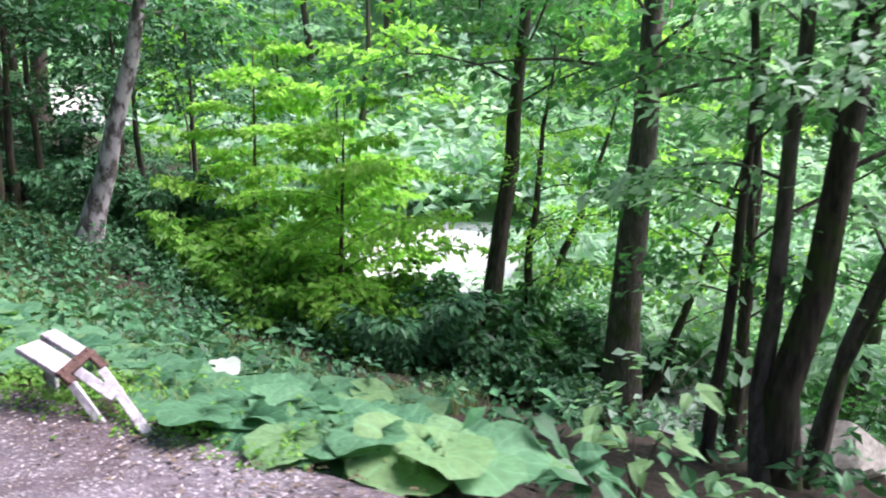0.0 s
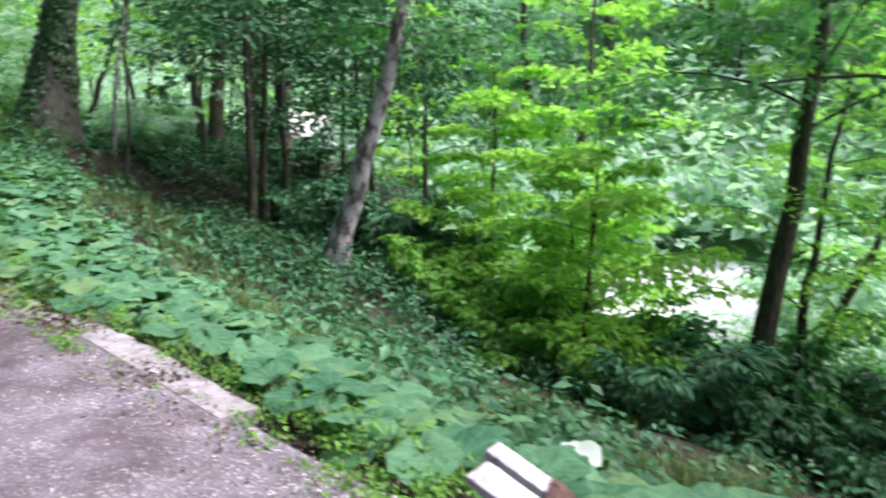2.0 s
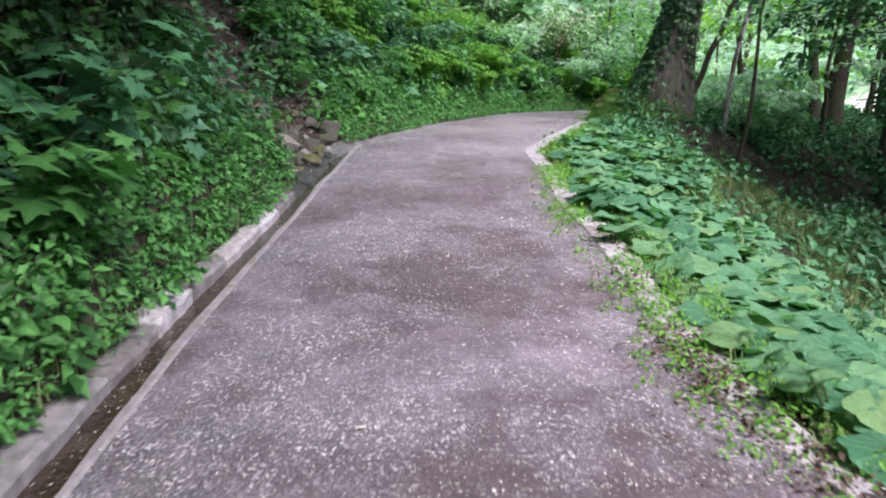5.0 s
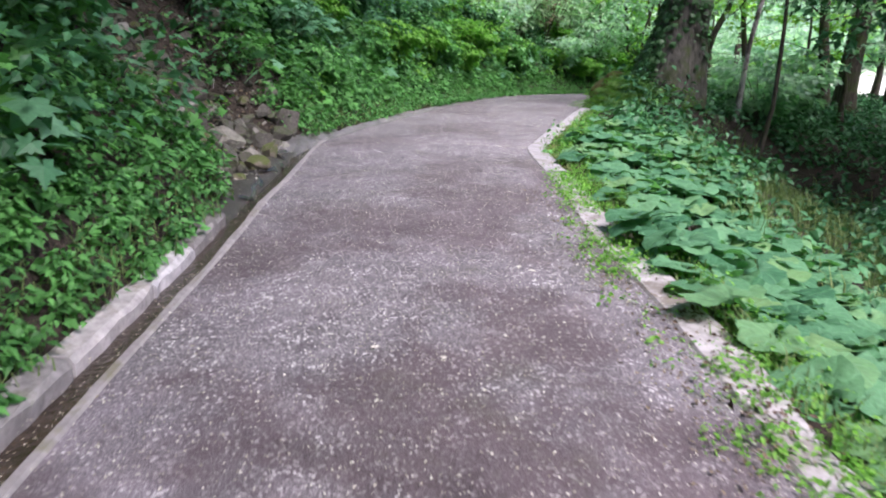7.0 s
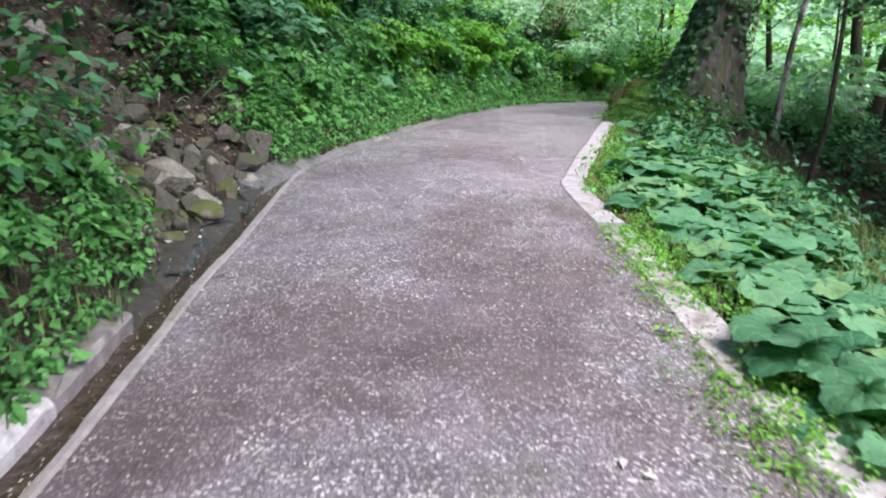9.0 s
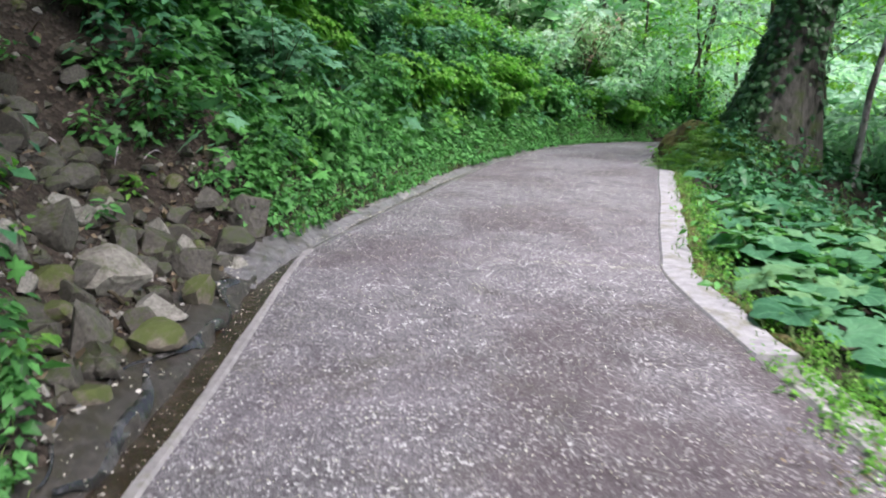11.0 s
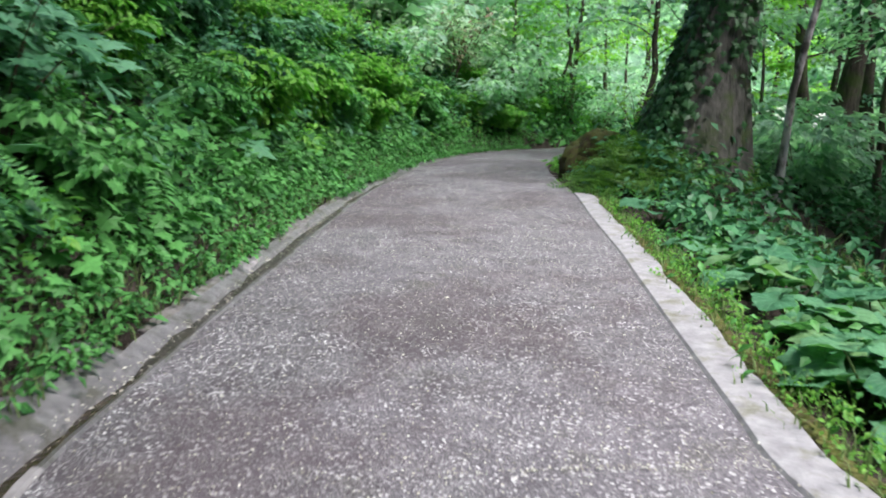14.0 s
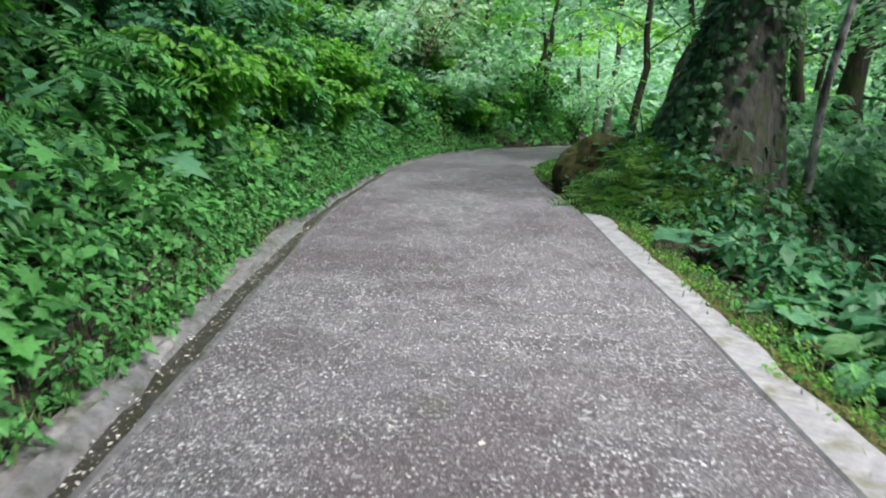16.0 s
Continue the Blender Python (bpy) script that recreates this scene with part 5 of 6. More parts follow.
# bare earth of the slide above the scree
sx, sy, off, g = bank_spots(LEFT, 1500, 0.5, 4.4, 14.9, 18.8, 99, -1, 1.0)
at = ground_at(sx, sy) + uphill(sx, sy) * 0.012
stuff("leaf_litter", "brown dead leaves and twigs on bare earth", "litter", [leaves("small", at, g.normal(0, 1, at.shape), uphill(sx, sy) + g.normal(0, 0.3, at.shape), g.uniform(0.04, 0.1, len(at)))], LEAF_DRY)


# ---------------------------------------------------------------- broken bench at the edge of the path
def board(name, a, b, wide, thick, mat, parent, across=(0, 0, 1), label=""):
    """A plank from a to b, its face turned towards 'across', with eased edges."""
    a, b = Vector(a), Vector(b)
    x = (b - a).normalized()
    z = (Vector(across) - Vector(across).dot(x) * x).normalized()
    y = z.cross(x)
    bm = bmesh.new()
    bmesh.ops.create_cube(bm, size=1)
    for v in bm.verts:
        v.co = Vector((v.co.x * (b - a).length, v.co.y * wide, v.co.z * thick))
    bmesh.ops.bevel(bm, geom=bm.edges[:], offset=thick * 0.14, segments=1, affect="EDGES")
    me = bpy.data.meshes.new(name)
    bm.to_mesh(me)
    bm.free()
    me.materials.append(mat)
    rot = Matrix((x, y, z)).transposed().to_4x4()
    return part(name, me, parent, label, Matrix.Translation((a + b) / 2 - parent.location) @ rot)


bench = thing("bench", "collapsed low bench of weathered white planks on rusty brackets", "bench", (-1.75, 3.4, 0.0))
TILTED = (0.358, -0.13, 0.925)
board("plank", (-2.01, 3.47, 0.285), (-1.765, 3.375, 0.187), 0.135, 0.03, PAINTED_WOOD, bench, TILTED, "weathered white plank")
board("plank", (-1.988, 3.62, 0.298), (-1.755, 3.535, 0.203), 0.09, 0.03, PAINTED_WOOD, bench, TILTED, "weathered white plank")
board("bracket", (-1.768, 3.29, 0.198), (-1.748, 3.565, 0.228), 0.055, 0.022, RUST, bench, TILTED, "rusty brown iron bracket")
board("bracket", (-1.755, 3.545, 0.226), (-1.648, 3.475, 0.172), 0.05, 0.022, RUST, bench, TILTED, "rusty brown iron bracket")
board("bracket", (-1.762, 3.31, 0.198), (-1.71, 3.285, 0.17), 0.05, 0.022, RUST, bench, TILTED, "rusty brown iron bracket")
for bx, by in ((-1.765, 3.325), (-1.758, 3.43), (-1.75, 3.53)):
    bracket = bench.children[2]
    v, f = tube([(0, 0, -0.004), (0, 0, 0.01)], [0.009, 0.0075], 8)
    part("bolt", mesh_of("bolt", v, f, RUST, True), bracket, "rusty bolt head", bracket.matrix_basis.inverted() @ Matrix.Translation(Vector((bx, by, 0.222 + 0.11 * (by - 3.43))) - bench.location))
board("leg", (-1.74, 3.4, 0.18), (-1.53, 3.3, 0.09), 0.05, 0.026, PAINTED_WOOD, bench, (0.2, -0.75, 0.6), "slanting white leg")
board("leg", (-1.66, 3.475, 0.16), (-1.3, 3.09, 0.005), 0.045, 0.026, PAINTED_WOOD, bench, (0.2, -0.75, 0.6), "slanting white leg")
board("leg", (-1.72, 3.29, 0.165), (-1.57, 3.24, -0.02), 0.04, 0.022, PAINTED_WOOD, bench, (-0.1, -1, 0.4), "grey slanting leg")
board("leg", (-1.985, 3.6, 0.28), (-2.0, 3.66, -0.25), 0.05, 0.03, PAINTED_WOOD, bench, (0, -1, 0), "white leg")

# ---------------------------------------------------------------- mossy mound with ferns at the foot of the old tree
bm = bmesh.new()
bmesh.ops.create_icosphere(bm, subdivisions=4, radius=1)
for v in bm.verts:
    k = 1 + 0.22 * noise.noise(v.co * 1.7) + 0.1 * noise.noise(v.co * 5)
    v.co = Vector((v.co.x * 0.6 + 0.15 * v.co.z, v.co.y * 0.5, v.co.z * 0.7)) * k
me = bpy.data.meshes.new("stump")
bm.to_mesh(me)
bm.free()
me.materials.append(MOSSY_STUMP)
mound = tagged(part("mossy_stump", me), "moss-covered old stump at the path's edge", "stump")
mound.location = (-20.25, 20.15, 0.66)
g = np.random.default_rng(110)
fx, fy = -18.6 + g.normal(0, 0.55, 150), 18.7 + g.normal(0, 0.5, 150)
ok = side_of(fx, fy, RIGHT) > 0.1
fx, fy = fx[ok], fy[ok]
fz = land(fx, fy)
stuff("ferns", "yellow-green ferns and moss round the stump", "ferns", [herbs("frond", np.column_stack([fx, fy, fz]), g.uniform(0.1, 0.3, len(fx)), 8, g.uniform(0.25, 0.5, len(fx)), 111, None, 0.6, -0.25)], FERN)
g = np.random.default_rng(114)
fx, fy = -18.9 + g.normal(0, 0.7, 330), 19.0 + g.normal(0, 0.65, 330)
ok = side_of(fx, fy, RIGHT) > 0.3
fx, fy = fx[ok], fy[ok]
stuff("mound_herbs", "small grey-green herbs growing over the mossy mound", "undergrowth", [herbs("ovate", np.column_stack([fx, fy, land(fx, fy)]), g.uniform(0.1, 0.34, len(fx)), 12, g.uniform(0.06, 0.13, len(fx)), 115, None, 0.9)], LEAF_SOFT)
x, y, off, g = bank_spots(RIGHT, 1500, 0.3, 3.2, 17, 70, 112, 1)
stuff("verge_herbs", "mixed green herbs beside the path", "undergrowth", [herbs("plain", ground_at(x, y), g.uniform(0.12, 0.42, len(x)), 11, g.uniform(0.07, 0.14, len(x)), 113, None, 0.9)], LEAF)


def shrub(x, y, tall, lean, count, size, kind, leaf, seed, label, category="shrub"):
    """A few stems that fork from one root, with leaves along them."""
    g = np.random.default_rng(seed)
    t = thing("shrub", label, category, (x, y, float(land(x, y))), "shrubs on the bank")
    at, way = [], []
    for k in range(5):
        a = 1.26 * k + g.uniform(-0.4, 0.4)
        tip = np.array([lean[0] + 0.4 * math.cos(a), lean[1] + 0.4 * math.sin(a), g.uniform(0.75, 1.05)]) * tall
        w = np.linspace(0, 1, 6)[:, None]
        pts = tip * w * np.array([1, 1, 0]) * w ** 0.5 + np.array([0, 0, 1]) * tip[2] * (1.35 * w - 0.35 * w * w)
        part("stem", mesh_of("stem", *tube(pts, 0.009 * tall * (1.2 - w[:, 0]), 5), TWIG, True), t)
        n = count // 5
        q = g.uniform(0.3, 1.05, n)
        p = np.stack([np.interp(q, w[:, 0], pts[:, c]) for c in range(3)], 1)
        az = g.uniform(0, 6.28, n)
        o = np.stack([np.cos(az), np.sin(az), g.normal(-0.3, 0.2, n)], 1)
        at.append(p + o * g.uniform(0.04, 0.22, (n, 1)) * tall)
        way.append(o)
    at, way = np.concatenate(at), np.concatenate(way)
    part("foliage", mesh_of("foliage", *leaves(kind, at, way, np.array([lean[0] * 0.6, lean[1] * 0.6, 1.0]) + g.normal(0, 0.25, at.shape), size * g.uniform(0.6, 1.15, len(at))), leaf), t)
    return t


shrub(-9.0, 3.4, 0.6, (0.6, 0.6), 40, 0.25, "lobed", LEAF, 120, "young maple with large lobed green leaves")
shrub(-9.6, 3.6, 0.85, (0.5, 0.5), 50, 0.24, "lobed", LEAF_DARK, 121, "young maple with large lobed green leaves")
# these bushes take the dark leaf so the hollow's shade is in their colour
for i, (x, y, s) in enumerate(((-10.6, 3.4, 1.9), (-11.6, 4.2, 2.1), (-12.3, 4.7, 1.6), (-10.0, 2.4, 2.6), (-11.6, 3.0, 2.6), (-9.2, 2.4, 2.2))):
    shrub(x, y, s, (0.3, 0.35), 480, 0.17, "ovate", LEAF_IVY_SHADE, 130 + i, "bush leaning over the gutter, its dark green leaves toned as shade")
for i, (x, y, s) in enumerate(((-11.0, 1.9, 3.2), (-9.5, 1.2, 3.4), (-12.6, 2.9, 3.0), (-8.2, 0.5, 3.2), (-6.9, -0.2, 3.0))):
    shrub(x, y, s, (0.4, 0.5), 650, 0.28, "ovate", LEAF_IVY_SHADE, 210 + i, "tall bush overhanging the bank, its leaves toned dark as shade")
for i, (x, y, s) in enumerate(((-27.3, 21.9, 1.8), (-28.6, 24.4, 2.4), (-29.4, 26.8, 2.8), (-28.6, 28.6, 2.2), (-28.6, 31.2, 2.2), (-28.0, 26.2, 1.5), (-30.6, 29.0, 2.8), (-29.6, 23.0, 2.6), (-28.5, 34.0, 2.4), (-30.6, 25.0, 3.0))):
    shrub(x, y, s, (0.3, -0.1), 560, 0.235, "ovate", (LEAF_SKYLIT, LEAF_PALE, LEAF_PALE, LEAF_SKYLIT, LEAF)[i % 5], 140 + i, "bush with pale and drying leaves beside the bend" if i % 5 in (1, 2) else "fresh green bush beside the bend")
shrub(-29.0, 26.0, 2.4, (0.4, -0.1), 260, 0.18, "ovate", LEAF_DRY, 150, "bush with dry brown leaves beside the bend")
for i, (x, y, s) in enumerate(((-25.9, 20.0, 1.2), (-26.6, 21.2, 1.3), (-25.2, 18.8, 1.1), (-24.4, 17.6, 0.9), (-27.0, 22.6, 1.2), (-26.6, 19.4, 1.5), (-24.0, 16.2, 0.8), (-25.4, 17.6, 1.4), (-27.6, 21.4, 1.7), (-26.0, 20.9, 0.8))):
    shrub(x, y, s, (0.2, -0.1), 330, 0.14, "ovate", LEAF_BRIGHT, 160 + i, "yellow-green tuft of fresh shoots on the bank")
for i, (x, y, s) in enumerate(((1.15, 4.1, 0.8), (0.75, 3.75, 0.45), (1.9, 4.3, 0.5))):
    shrub(x, y, s, (0.0, 0.0), 26, 0.21, "ovate", LEAF_BUTTERBUR, 170 + i, "tall herb with pointed pale green leaves", "herb")

g = np.random.default_rng(180)
pts, way = curve_through(RIGHT, 0.05)
u = along(pts[:, 0], pts[:, 1])
i = g.choice(np.nonzero((u > -1) & (u < 15))[0], 4200)
q = pts[i] + way[i] * g.normal(-0.06, 0.17, 4200)[:, None]
d = side_of(q[:, 0], q[:, 1], RIGHT)
q = q[d < 0.26]
at = np.column_stack([q, path_height(q[:, 0], q[:, 1]) + g.uniform(0.016, 0.03, len(q))])
stuff("verge_litter", "brown dead leaves and soil gathered along the edging", "litter", [leaves("small", at, g.normal(0, 1, at.shape) * np.array([1, 1, 0.2]), np.array([0, 0, 1.0]) + g.normal(0, 0.3, at.shape), 0.012 + 0.035 * g.beta(1.2, 4, len(at)))], LEAF_DRY)

x, y, off, g = bank_spots(LEFT, 46, 1.1, 3.4, 6, 42, 190, -1)
for i in range(len(x)):
    if not in_scree(x[i], y[i], off[i] - 0.6):
        k = i % 4 if along(x[i], y[i]) > 13 else 4
        shrub(x[i], y[i], g.uniform(0.6, 1.15), (0.3, 0.2), (50, 130, 60, 150, 60)[k], (0.22, 0.15, 0.2, 0.13, 0.22)[k], ("lobed", "ovate", "lobed", "ovate", "lobed")[k], (LEAF, LEAF_BRIGHT, LEAF_BUTTERBUR, LEAF, LEAF_DARK)[k], 700 + i, ("shrub with broad lobed leaves on the bank", "bright green leafy shrub on the bank", "shrub with large pale green leaves", "dense green leafy shrub on the bank", "shrub with lobed leaves toned dark as shade in the bank's hollow")[k])

for i, (x, y, s) in enumerate(((-22.1, 23.6, 0.8), (-22.7, 26.2, 0.9), (-22.6, 28.6, 0.9), (-21.4, 27.4, 1.0), (-22.2, 31.5, 1.1))):
    shrub(x, y, s, (0.0, 0.0), 300, 0.17, "ovate", (LEAF_BRIGHT, LEAF_PALE)[i % 2], 760 + i, "leafy green bush on the verge past the stump")

# single pale leaves fallen on the path
for i, (x, y) in enumerate(((-5.16, 3.32), (-9.21, 5.93), (-8.91, 6.14), (-6.88, 4.3), (-9.81, 7.41), (-9.71, 7.39), (-16.15, 11.82))):
    v, f = BLADES["ovate"]
    ob = part("fallen_leaf", mesh_of("fallen_leaf", v * 0.055, f, PETAL))
    ob.matrix_basis = pose(x, y, float(path_height(x, y)) + 0.036, 4, -3, 77 * i)
    tagged(ob, "single pale fallen leaf lying on the asphalt", "leaf", "fallen leaves")

# dry sticks lying on the slope and on the slide
g = np.random.default_rng(195)
for i in range(40):
    if i < 26:
        x, y, off, _ = bank_spots(RIGHT, 1, 2.6, 7, 6, 24, 800 + i, 1)
    else:
        x, y, off, _ = bank_spots(LEFT, 1, 0.9, 3.2, 15, 18.2, 800 + i, -1)
    a, n = g.uniform(0, 6.28), g.uniform(0.5, 1.6) if i < 26 else g.uniform(0.3, 0.8)
    w = np.linspace(-0.5, 0.5, 6)
    px, py = x[0] + w * n * math.cos(a), y[0] + w * n * math.sin(a)
    pts = np.column_stack([px, py, land(px, py) + 0.03 + g.uniform(0, 0.12) * (w + 0.5) + g.normal(0, 0.01, 6)])
    tagged(part("stick", mesh_of("stick", *tube(pts, np.linspace(0.014, 0.005, 6), 6), TWIG, True)), "dry brown stick lying on the ground", "stick", "fallen sticks")

# bushes on the ridge above the stream, their leaf colour darkened for its shade
for i in range(36):
    g = np.random.default_rng(860 + i)
    w = g.uniform(0, 1.25)
    x, y = -16.5 + 6.5 * w + g.normal(0, 0.9), 23.0 + 7.5 * w + g.normal(0, 1.3)
    if in_gap(x, y):
        continue
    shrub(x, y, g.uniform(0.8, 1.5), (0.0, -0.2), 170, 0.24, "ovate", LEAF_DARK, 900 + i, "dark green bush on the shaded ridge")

# tufts beside the stump
shrub(-21.35, 20.75, 0.5, (0.0, 0.0), 120, 0.11, "ovate", LEAF_BRIGHT, 940, "fresh green tuft at the path's edge")
shrub(-21.9, 21.5, 0.45, (0.0, 0.0), 100, 0.11, "ovate", LEAF_BRIGHT, 941, "fresh green tuft at the path's edge")
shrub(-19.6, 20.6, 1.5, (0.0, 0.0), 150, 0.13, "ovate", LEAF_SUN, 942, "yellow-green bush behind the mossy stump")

# thicket between the slope and the water
g = np.random.default_rng(1000)
for leaf, label, spots in (
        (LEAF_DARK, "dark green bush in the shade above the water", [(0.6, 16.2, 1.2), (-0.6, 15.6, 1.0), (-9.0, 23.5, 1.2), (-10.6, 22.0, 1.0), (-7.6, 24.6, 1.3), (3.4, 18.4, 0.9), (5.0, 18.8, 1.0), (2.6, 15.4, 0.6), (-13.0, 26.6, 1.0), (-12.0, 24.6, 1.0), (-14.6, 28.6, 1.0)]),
        (LEAF_TREE, "green bush on the slope above the stream", [(1.6, 17.8, 1.1), (0.2, 18.6, 1.1), (-6.8, 22.6, 1.2), (-1.0, 20.6, 1.2), (2.8, 20.6, 1.2), (7.2, 16.4, 0.9), (8.4, 14.2, 0.8)]),
        (LEAF_BRIGHT, "fresh green young bush under the saplings", [(-4.4, 20.6, 1.0), (-1.6, 17.2, 1.1), (-2.8, 19.4, 1.2), (-5.8, 19.6, 0.8), (-3.6, 21.8, 1.1), (-5.0, 18.6, 1.0), (-4.0, 17.0, 0.8), (-6.6, 20.4, 1.0), (-2.2, 21.4, 1.2)]),
        (LEAF_SKYLIT, "pale green bush on the bank of the stream", [(5.0, 21.0, 1.2), (6.6, 20.2, 1.2), (8.2, 19.0, 1.2), (9.6, 17.6, 1.1), (10.8, 19.6, 1.3), (12.4, 18.0, 1.3), (7.4, 22.2, 1.2), (10.0, 22.0, 1.3), (13.4, 21.0, 1.4), (3.6, 22.4, 1.1), (1.4, 22.6, 1.0), (11.6, 15.4, 1.1), (13.6, 15.2, 1.2), (4.4, 25.6, 1.6), (7.6, 26.2, 1.9), (10.8, 25.4, 1.7), (14.0, 26.0, 2.0), (17.0, 24.0, 1.9), (6.0, 28.4, 1.8), (-5.2, 27.6, 1.5), (-7.4, 29.4, 1.6), (-17.6, 22.8, 0.8), (-18.4, 25.4, 0.95), (-19.6, 26.0, 0.95)])):
    x, y, k = spots[0]
    one = bush_kind(x, y, 1040 + len(spots), leaf, label)
    for x, y, k in spots[1:]:
        copy_thing(one, pose(x, y, float(land(x, y)) - 0.05, 0, 0, g.uniform(0, 360)) @ Matrix.Scale(k, 4))

# larger yellowing leaves lying beside the bench
for i, (x, y, w) in enumerate(((-2.06, 3.07, 0.06), (-1.98, 3.07, 0.035), (-1.68, 3.02, 0.05), (-1.31, 3.04, 0.055))):
    v, f = BLADES["ovate"]
    ob = part("fallen_leaf", mesh_of("fallen_leaf", v * w, f, (FERN, LEAF_DRY)[i % 2]))
    ob.matrix_basis = pose(x, y, float(path_height(x, y)) + 0.026, 8, -5, 61 * i)
    tagged(ob, "yellowing leaf lying on the path beside the bench", "leaf", "fallen leaves")

# water running over the silt under the scree
pts, way = curve_through(LEFT, 0.06)
u = along(pts[:, 0], pts[:, 1])
pick = np.nonzero((u > 14.55) & (u < 17.3))[0]
g = np.random.default_rng(1200)
for k, (mid, wide) in enumerate(((0.33, 0.026), (0.46, 0.012))):
    off = mid + 0.06 * np.sin(u[pick] * 4.1 + 2 * k) + 0.03 * np.sin(u[pick] * 9.7 + k)
    half = wide * (1 + 0.5 * np.sin(u[pick] * 6.3 + k))
    rows = []
    for e, rise in ((-1, 0.0), (0, 0.014), (1, 0.0)):
        q = pts[pick] - way[pick] * (off + e * half)[:, None]
        bed = np.interp(off + e * half, [0.25, 0.29, 0.42, 0.56, 0.7], [-0.12, -0.05, -0.02, 0.015, 0.03])
        rows.append(np.column_stack([q, path_height(q[:, 0], q[:, 1]) + bed + 0.012 + rise + g.normal(0, 0.003, len(q))]))
    tagged(part("trickle", mesh_of("trickle", *strip(rows), TRICKLE, True)), "thin film of clear water running over wet silt", "water", "running water")

# small debris between the scree stones, and leaves at its foot
x, y, off, g = bank_spots(LEFT, 2600, 0.45, 3.4, 14.6, 18.4, 1210, -1, 1.2)
at = ground_at(x, y)
CHIP = np.array([(0.5, 0, 0), (-0.4, 0.35, 0.0), (-0.3, -0.4, 0.05), (0.05, 0.0, 0.42), (0.0, 0.05, -0.3)])
CHIP_FACES = np.array([(0, 1, 3), (1, 2, 3), (2, 0, 3), (1, 0, 4), (2, 1, 4), (0, 2, 4)])
chips = []
for p in at:
    turn = np.array(pose(0, 0, 0, g.uniform(-30, 30), g.uniform(-30, 30), g.uniform(0, 360)).to_3x3())
    chips.append((CHIP * g.uniform(0.6, 1.4, 3) @ turn.T * g.uniform(0.02, 0.1) + p, CHIP_FACES))
stuff("rubble", "small broken stones and grit between the scree boulders", "rubble", [c for i, c in enumerate(chips) if i % 7], ROCK)
stuff("pale_rubble", "pale broken chips scattered over the scree", "rubble", chips[::7], PALE_ROCK)

# petals and grit caught on the wet silt and in the gutter above it
g = np.random.default_rng(1215)
for u0, u1, a, b, lift, n in ((14.6, 18.0, 0.3, 0.62, 0.02, 190), (18.6, 26.0, 0.06, 0.24, -0.045, 420)):
    x, y, off, _ = bank_spots(LEFT, n, a, b, u0, u1, 1216 + n, -1)
    bed = np.interp(off, [0.25, 0.29, 0.42, 0.56, 0.7], [-0.12, -0.05, -0.02, 0.015, 0.03]) if lift > 0 else np.full(n, 0.0)
    at = np.column_stack([x, y, path_height(x, y) + bed + lift + g.uniform(0.0, 0.012, n)])
    stuff("gutter_petals", "pale petals and grit lying in the wet gutter", "litter", [leaves("small", at, g.normal(0, 1, at.shape) * np.array([1, 1, 0.15]), np.array([0, 0, 1.0]) + g.normal(0, 0.3, at.shape), g.uniform(0.012, 0.034, n))], PETAL)

# dry stalks hanging from the upper rim of the slide, and seedlings among its stones
for i in range(26):
    x, y, off, _ = bank_spots(LEFT, 1, 1.2, 3.0, 17.3, 18.9, 1230 + i, -1)
    w = np.linspace(0, 1, 6)
    a, n = g.uniform(0, 6.28), g.uniform(0.25, 0.6)
    stalk = ground_at(x, y)[0] + uphill(x, y)[0] * (0.5 * n * w * (1.3 - w))[:, None] + np.column_stack([n * 0.6 * w * math.cos(a), n * 0.6 * w * math.sin(a), 0.35 * n * w * (1 - 1.4 * w)])
    tagged(part("dry_stalk", mesh_of("dry_stalk", *tube(stalk, np.linspace(0.008, 0.003, 6), 5), (TWIG, PALE_BARK)[i % 2], True)), "thin dry stalk hanging over the slide", "stalk", "dry stalks of the slide")
for i, (x, y, s) in enumerate(((-16.64, 7.63, 0.3), (-16.3, 7.9, 0.2), (-15.6, 7.5, 0.18), (-14.9, 6.9, 0.2), (-14.2, 6.75, 0.22), (-13.75, 6.8, 0.2), (-16.9, 7.2, 0.32), (-15.4, 6.9, 0.22), (-16.45, 8.55, 0.26))):
    shrub(x, y, s, (0.2, 0.2), 26, 0.09, "ovate", (LEAF, LEAF_BRIGHT)[i % 2], 1260 + i, "small green seedling rooted among the stones", "seedling")

# loose pale gravel on the worn edge of the path near the bench
g = np.random.default_rng(1250)
pts, way = curve_through(RIGHT, 0.05)
u = along(pts[:, 0], pts[:, 1])
i = g.choice(np.nonzero((u > -0.5) & (u < 6.2))[0], 5200)
q = pts[i] + way[i] * (0.12 - 1.5 * g.beta(1.1, 1.8, len(i)))[:, None]
chips = []
for x, y in q[(side_of(q[:, 0], q[:, 1], RIGHT) < 0.2) & (ripple(q[:, 0], q[:, 1], 0.7, 0.5) + g.normal(0, 0.4, len(q)) > -0.25)]:
    turn = np.array(pose(0, 0, 0, g.uniform(-20, 20), g.uniform(-20, 20), g.uniform(0, 360)).to_3x3())
    chips.append((CHIP * np.array([1, 1, 0.55]) * g.uniform(0.6, 1.3, 3) @ turn.T * (0.012 + 0.03 * g.beta(1.2, 4)) + np.array([x, y, float(path_height(x, y)) + 0.014]), CHIP_FACES))
stuff("loose_gravel", "loose pale gravel on the worn edge of the path", "gravel", chips, PALE_GRAVEL)

# soil and grit washed over the worn edging
g = np.random.default_rng(1300)
pts, way = curve_through(RIGHT, 0.05)
u = along(pts[:, 0], pts[:, 1])
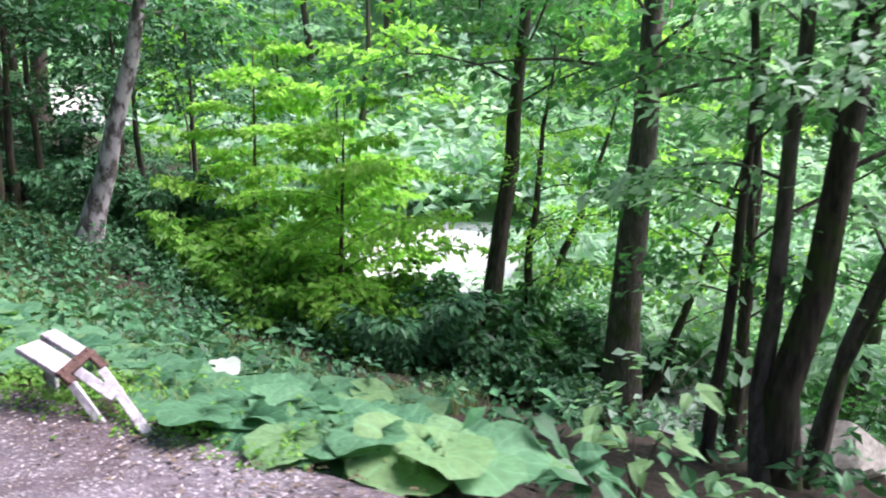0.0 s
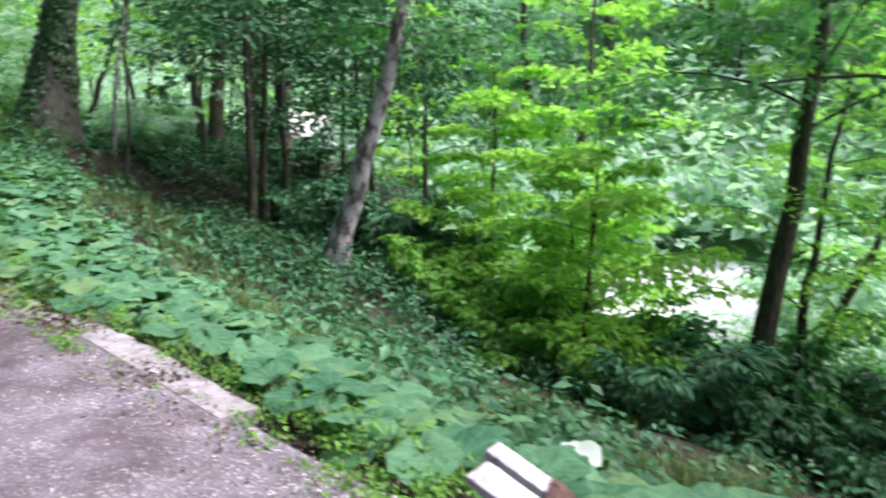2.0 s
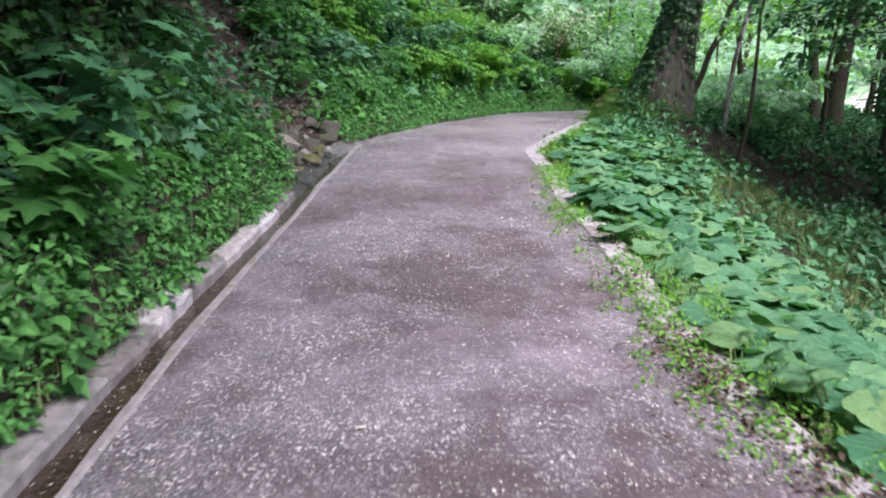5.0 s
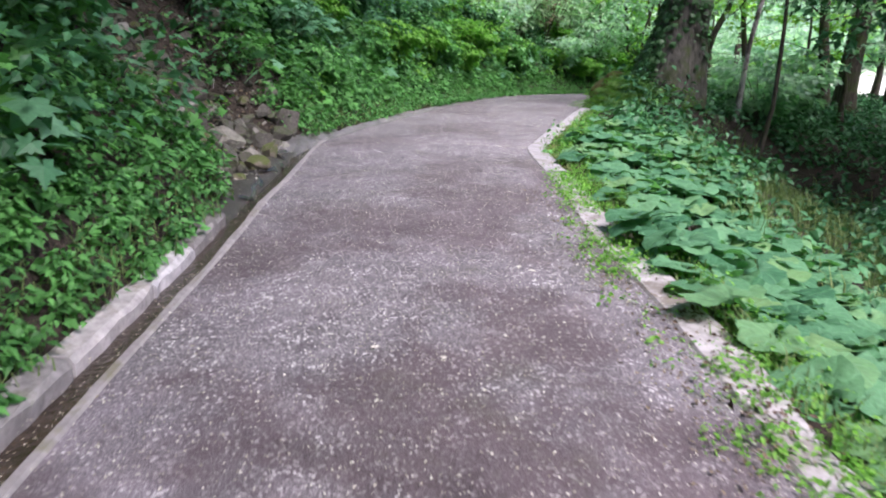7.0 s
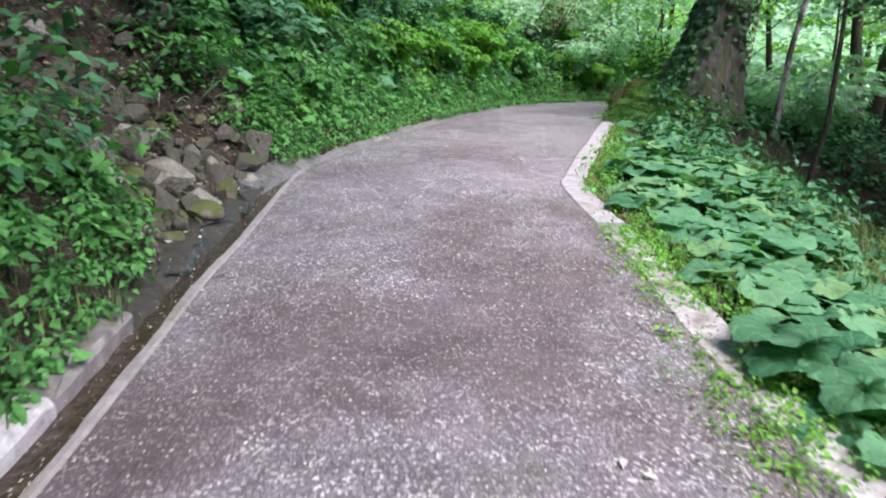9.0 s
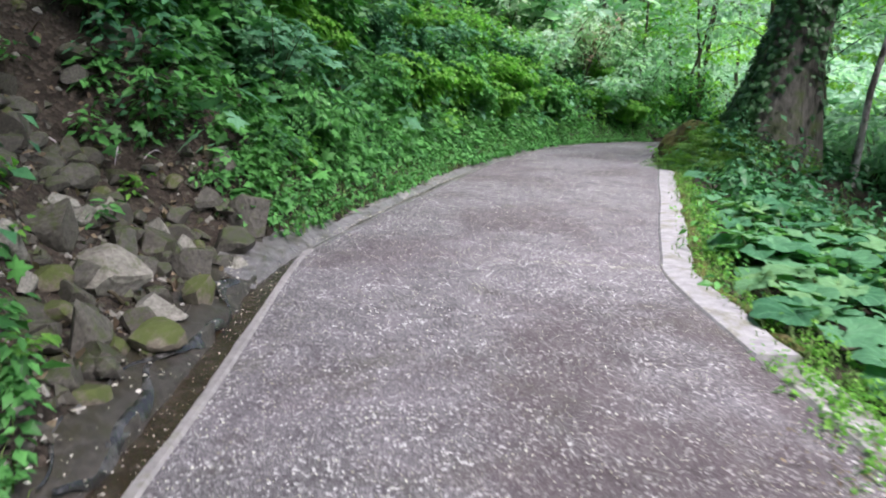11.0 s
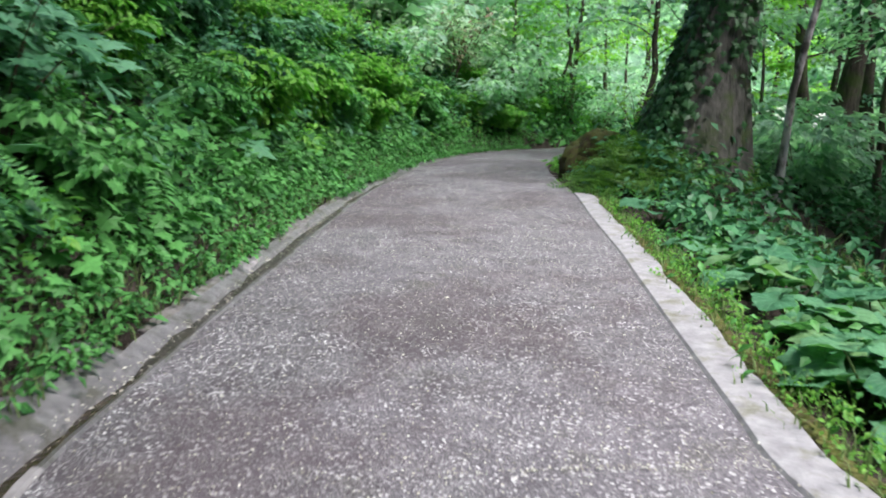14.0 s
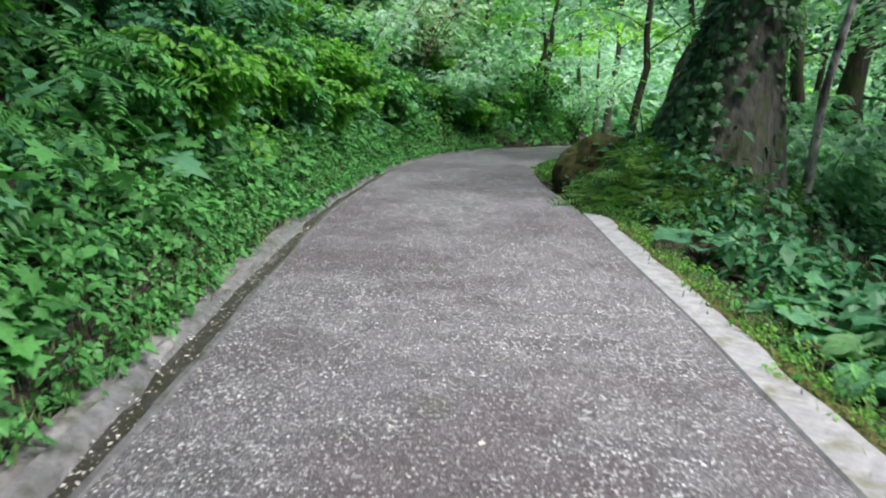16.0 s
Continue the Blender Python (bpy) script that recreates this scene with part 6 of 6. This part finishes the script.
i = g.choice(np.nonzero((u > 5.8) & (u < 11.5))[0], 2400)
w = np.sin(u[i] * 1.7) + np.sin(u[i] * 4.3 + 1) + g.normal(0, 0.6, len(i))
q = (pts[i] + way[i] * g.normal(0.08, 0.1, len(i))[:, None])[w > 0.1]
at = np.column_stack([q, path_height(q[:, 0], q[:, 1]) + g.uniform(0.018, 0.034, len(q))])
stuff("edge_dirt", "dark soil, grit and leaf scraps lying over the edging", "dirt", [leaves("small", at, g.normal(0, 1, at.shape) * np.array([1, 1, 0.3]), np.array([0, 0, 1.0]) + g.normal(0, 0.5, at.shape), 0.02 + 0.05 * g.beta(1.2, 3, len(at)))], DIRT)


# ---------------------------------------------------------------- thin grass on the slope and along the edging
def grass(base, tall, seed):
    """One bent narrow blade at each place."""
    g = np.random.default_rng(seed)
    n = len(base)
    a = g.uniform(0, 6.28, n)
    out, across = np.stack([np.cos(a), np.sin(a), 0 * a], 1), np.stack([-np.sin(a), np.cos(a), 0 * a], 1)
    t, w = np.asarray(tall)[:, None], 0.0045 + 0.008 * g.uniform(0, 1, (n, 1)) * np.asarray(tall)[:, None]
    mid = base + out * t * g.uniform(0.05, 0.25, (n, 1)) + np.array([0, 0, 0.62]) * t
    tip = base + out * t * g.uniform(0.3, 0.75, (n, 1)) + np.array([0, 0, 1.0]) * t * g.uniform(0.6, 1.0, (n, 1))
    v = np.stack([base - across * w, base + across * w, mid + across * w * 0.8, mid - across * w * 0.8, tip], 1).reshape(-1, 3)
    f = np.array([(0, 1, 2), (0, 2, 3), (3, 2, 4)])[None] + 5 * np.arange(n)[:, None, None]
    return v, f.reshape(-1, 3)


x, y, off, g = bank_spots(RIGHT, 16000, 2.2, 8.0, 5, 26, 1400, 1)
ok = ripple(x, y, 1.6, 0.2) > -0.3
x, y = x[ok], y[ok]
stuff("slope_grass", "thin half-dry grass and stalks on the falling slope", "grass", [grass(ground_at(x, y), g.uniform(0.15, 0.6, len(x)), 1401)], GRASS)
x, y, off, g = bank_spots(RIGHT, 2600, 0.22, 0.45, 1.5, 26, 1402, 1)
at = ground_at(x, y)
at[:, 2] = np.maximum(at[:, 2], path_height(x, y) - 0.03)
stuff("verge_grass", "short yellow-green grass along the outer side of the edging", "grass", [grass(at, g.uniform(0.04, 0.16, len(x)), 1403)], GRASS)
x, y, off, g = bank_spots(LEFT, 4200, 0.38, 0.7, -2, 34, 1404, -1)
ok = ~in_scree(x, y, off)
x, y = x[ok], y[ok]
at = ground_at(x, y)
at[:, 2] = np.maximum(at[:, 2], path_height(x, y))
stuff("bank_grass", "short grass hanging over the gutter curb", "grass", [grass(at, g.uniform(0.05, 0.2, len(x)), 1405)], GRASS)
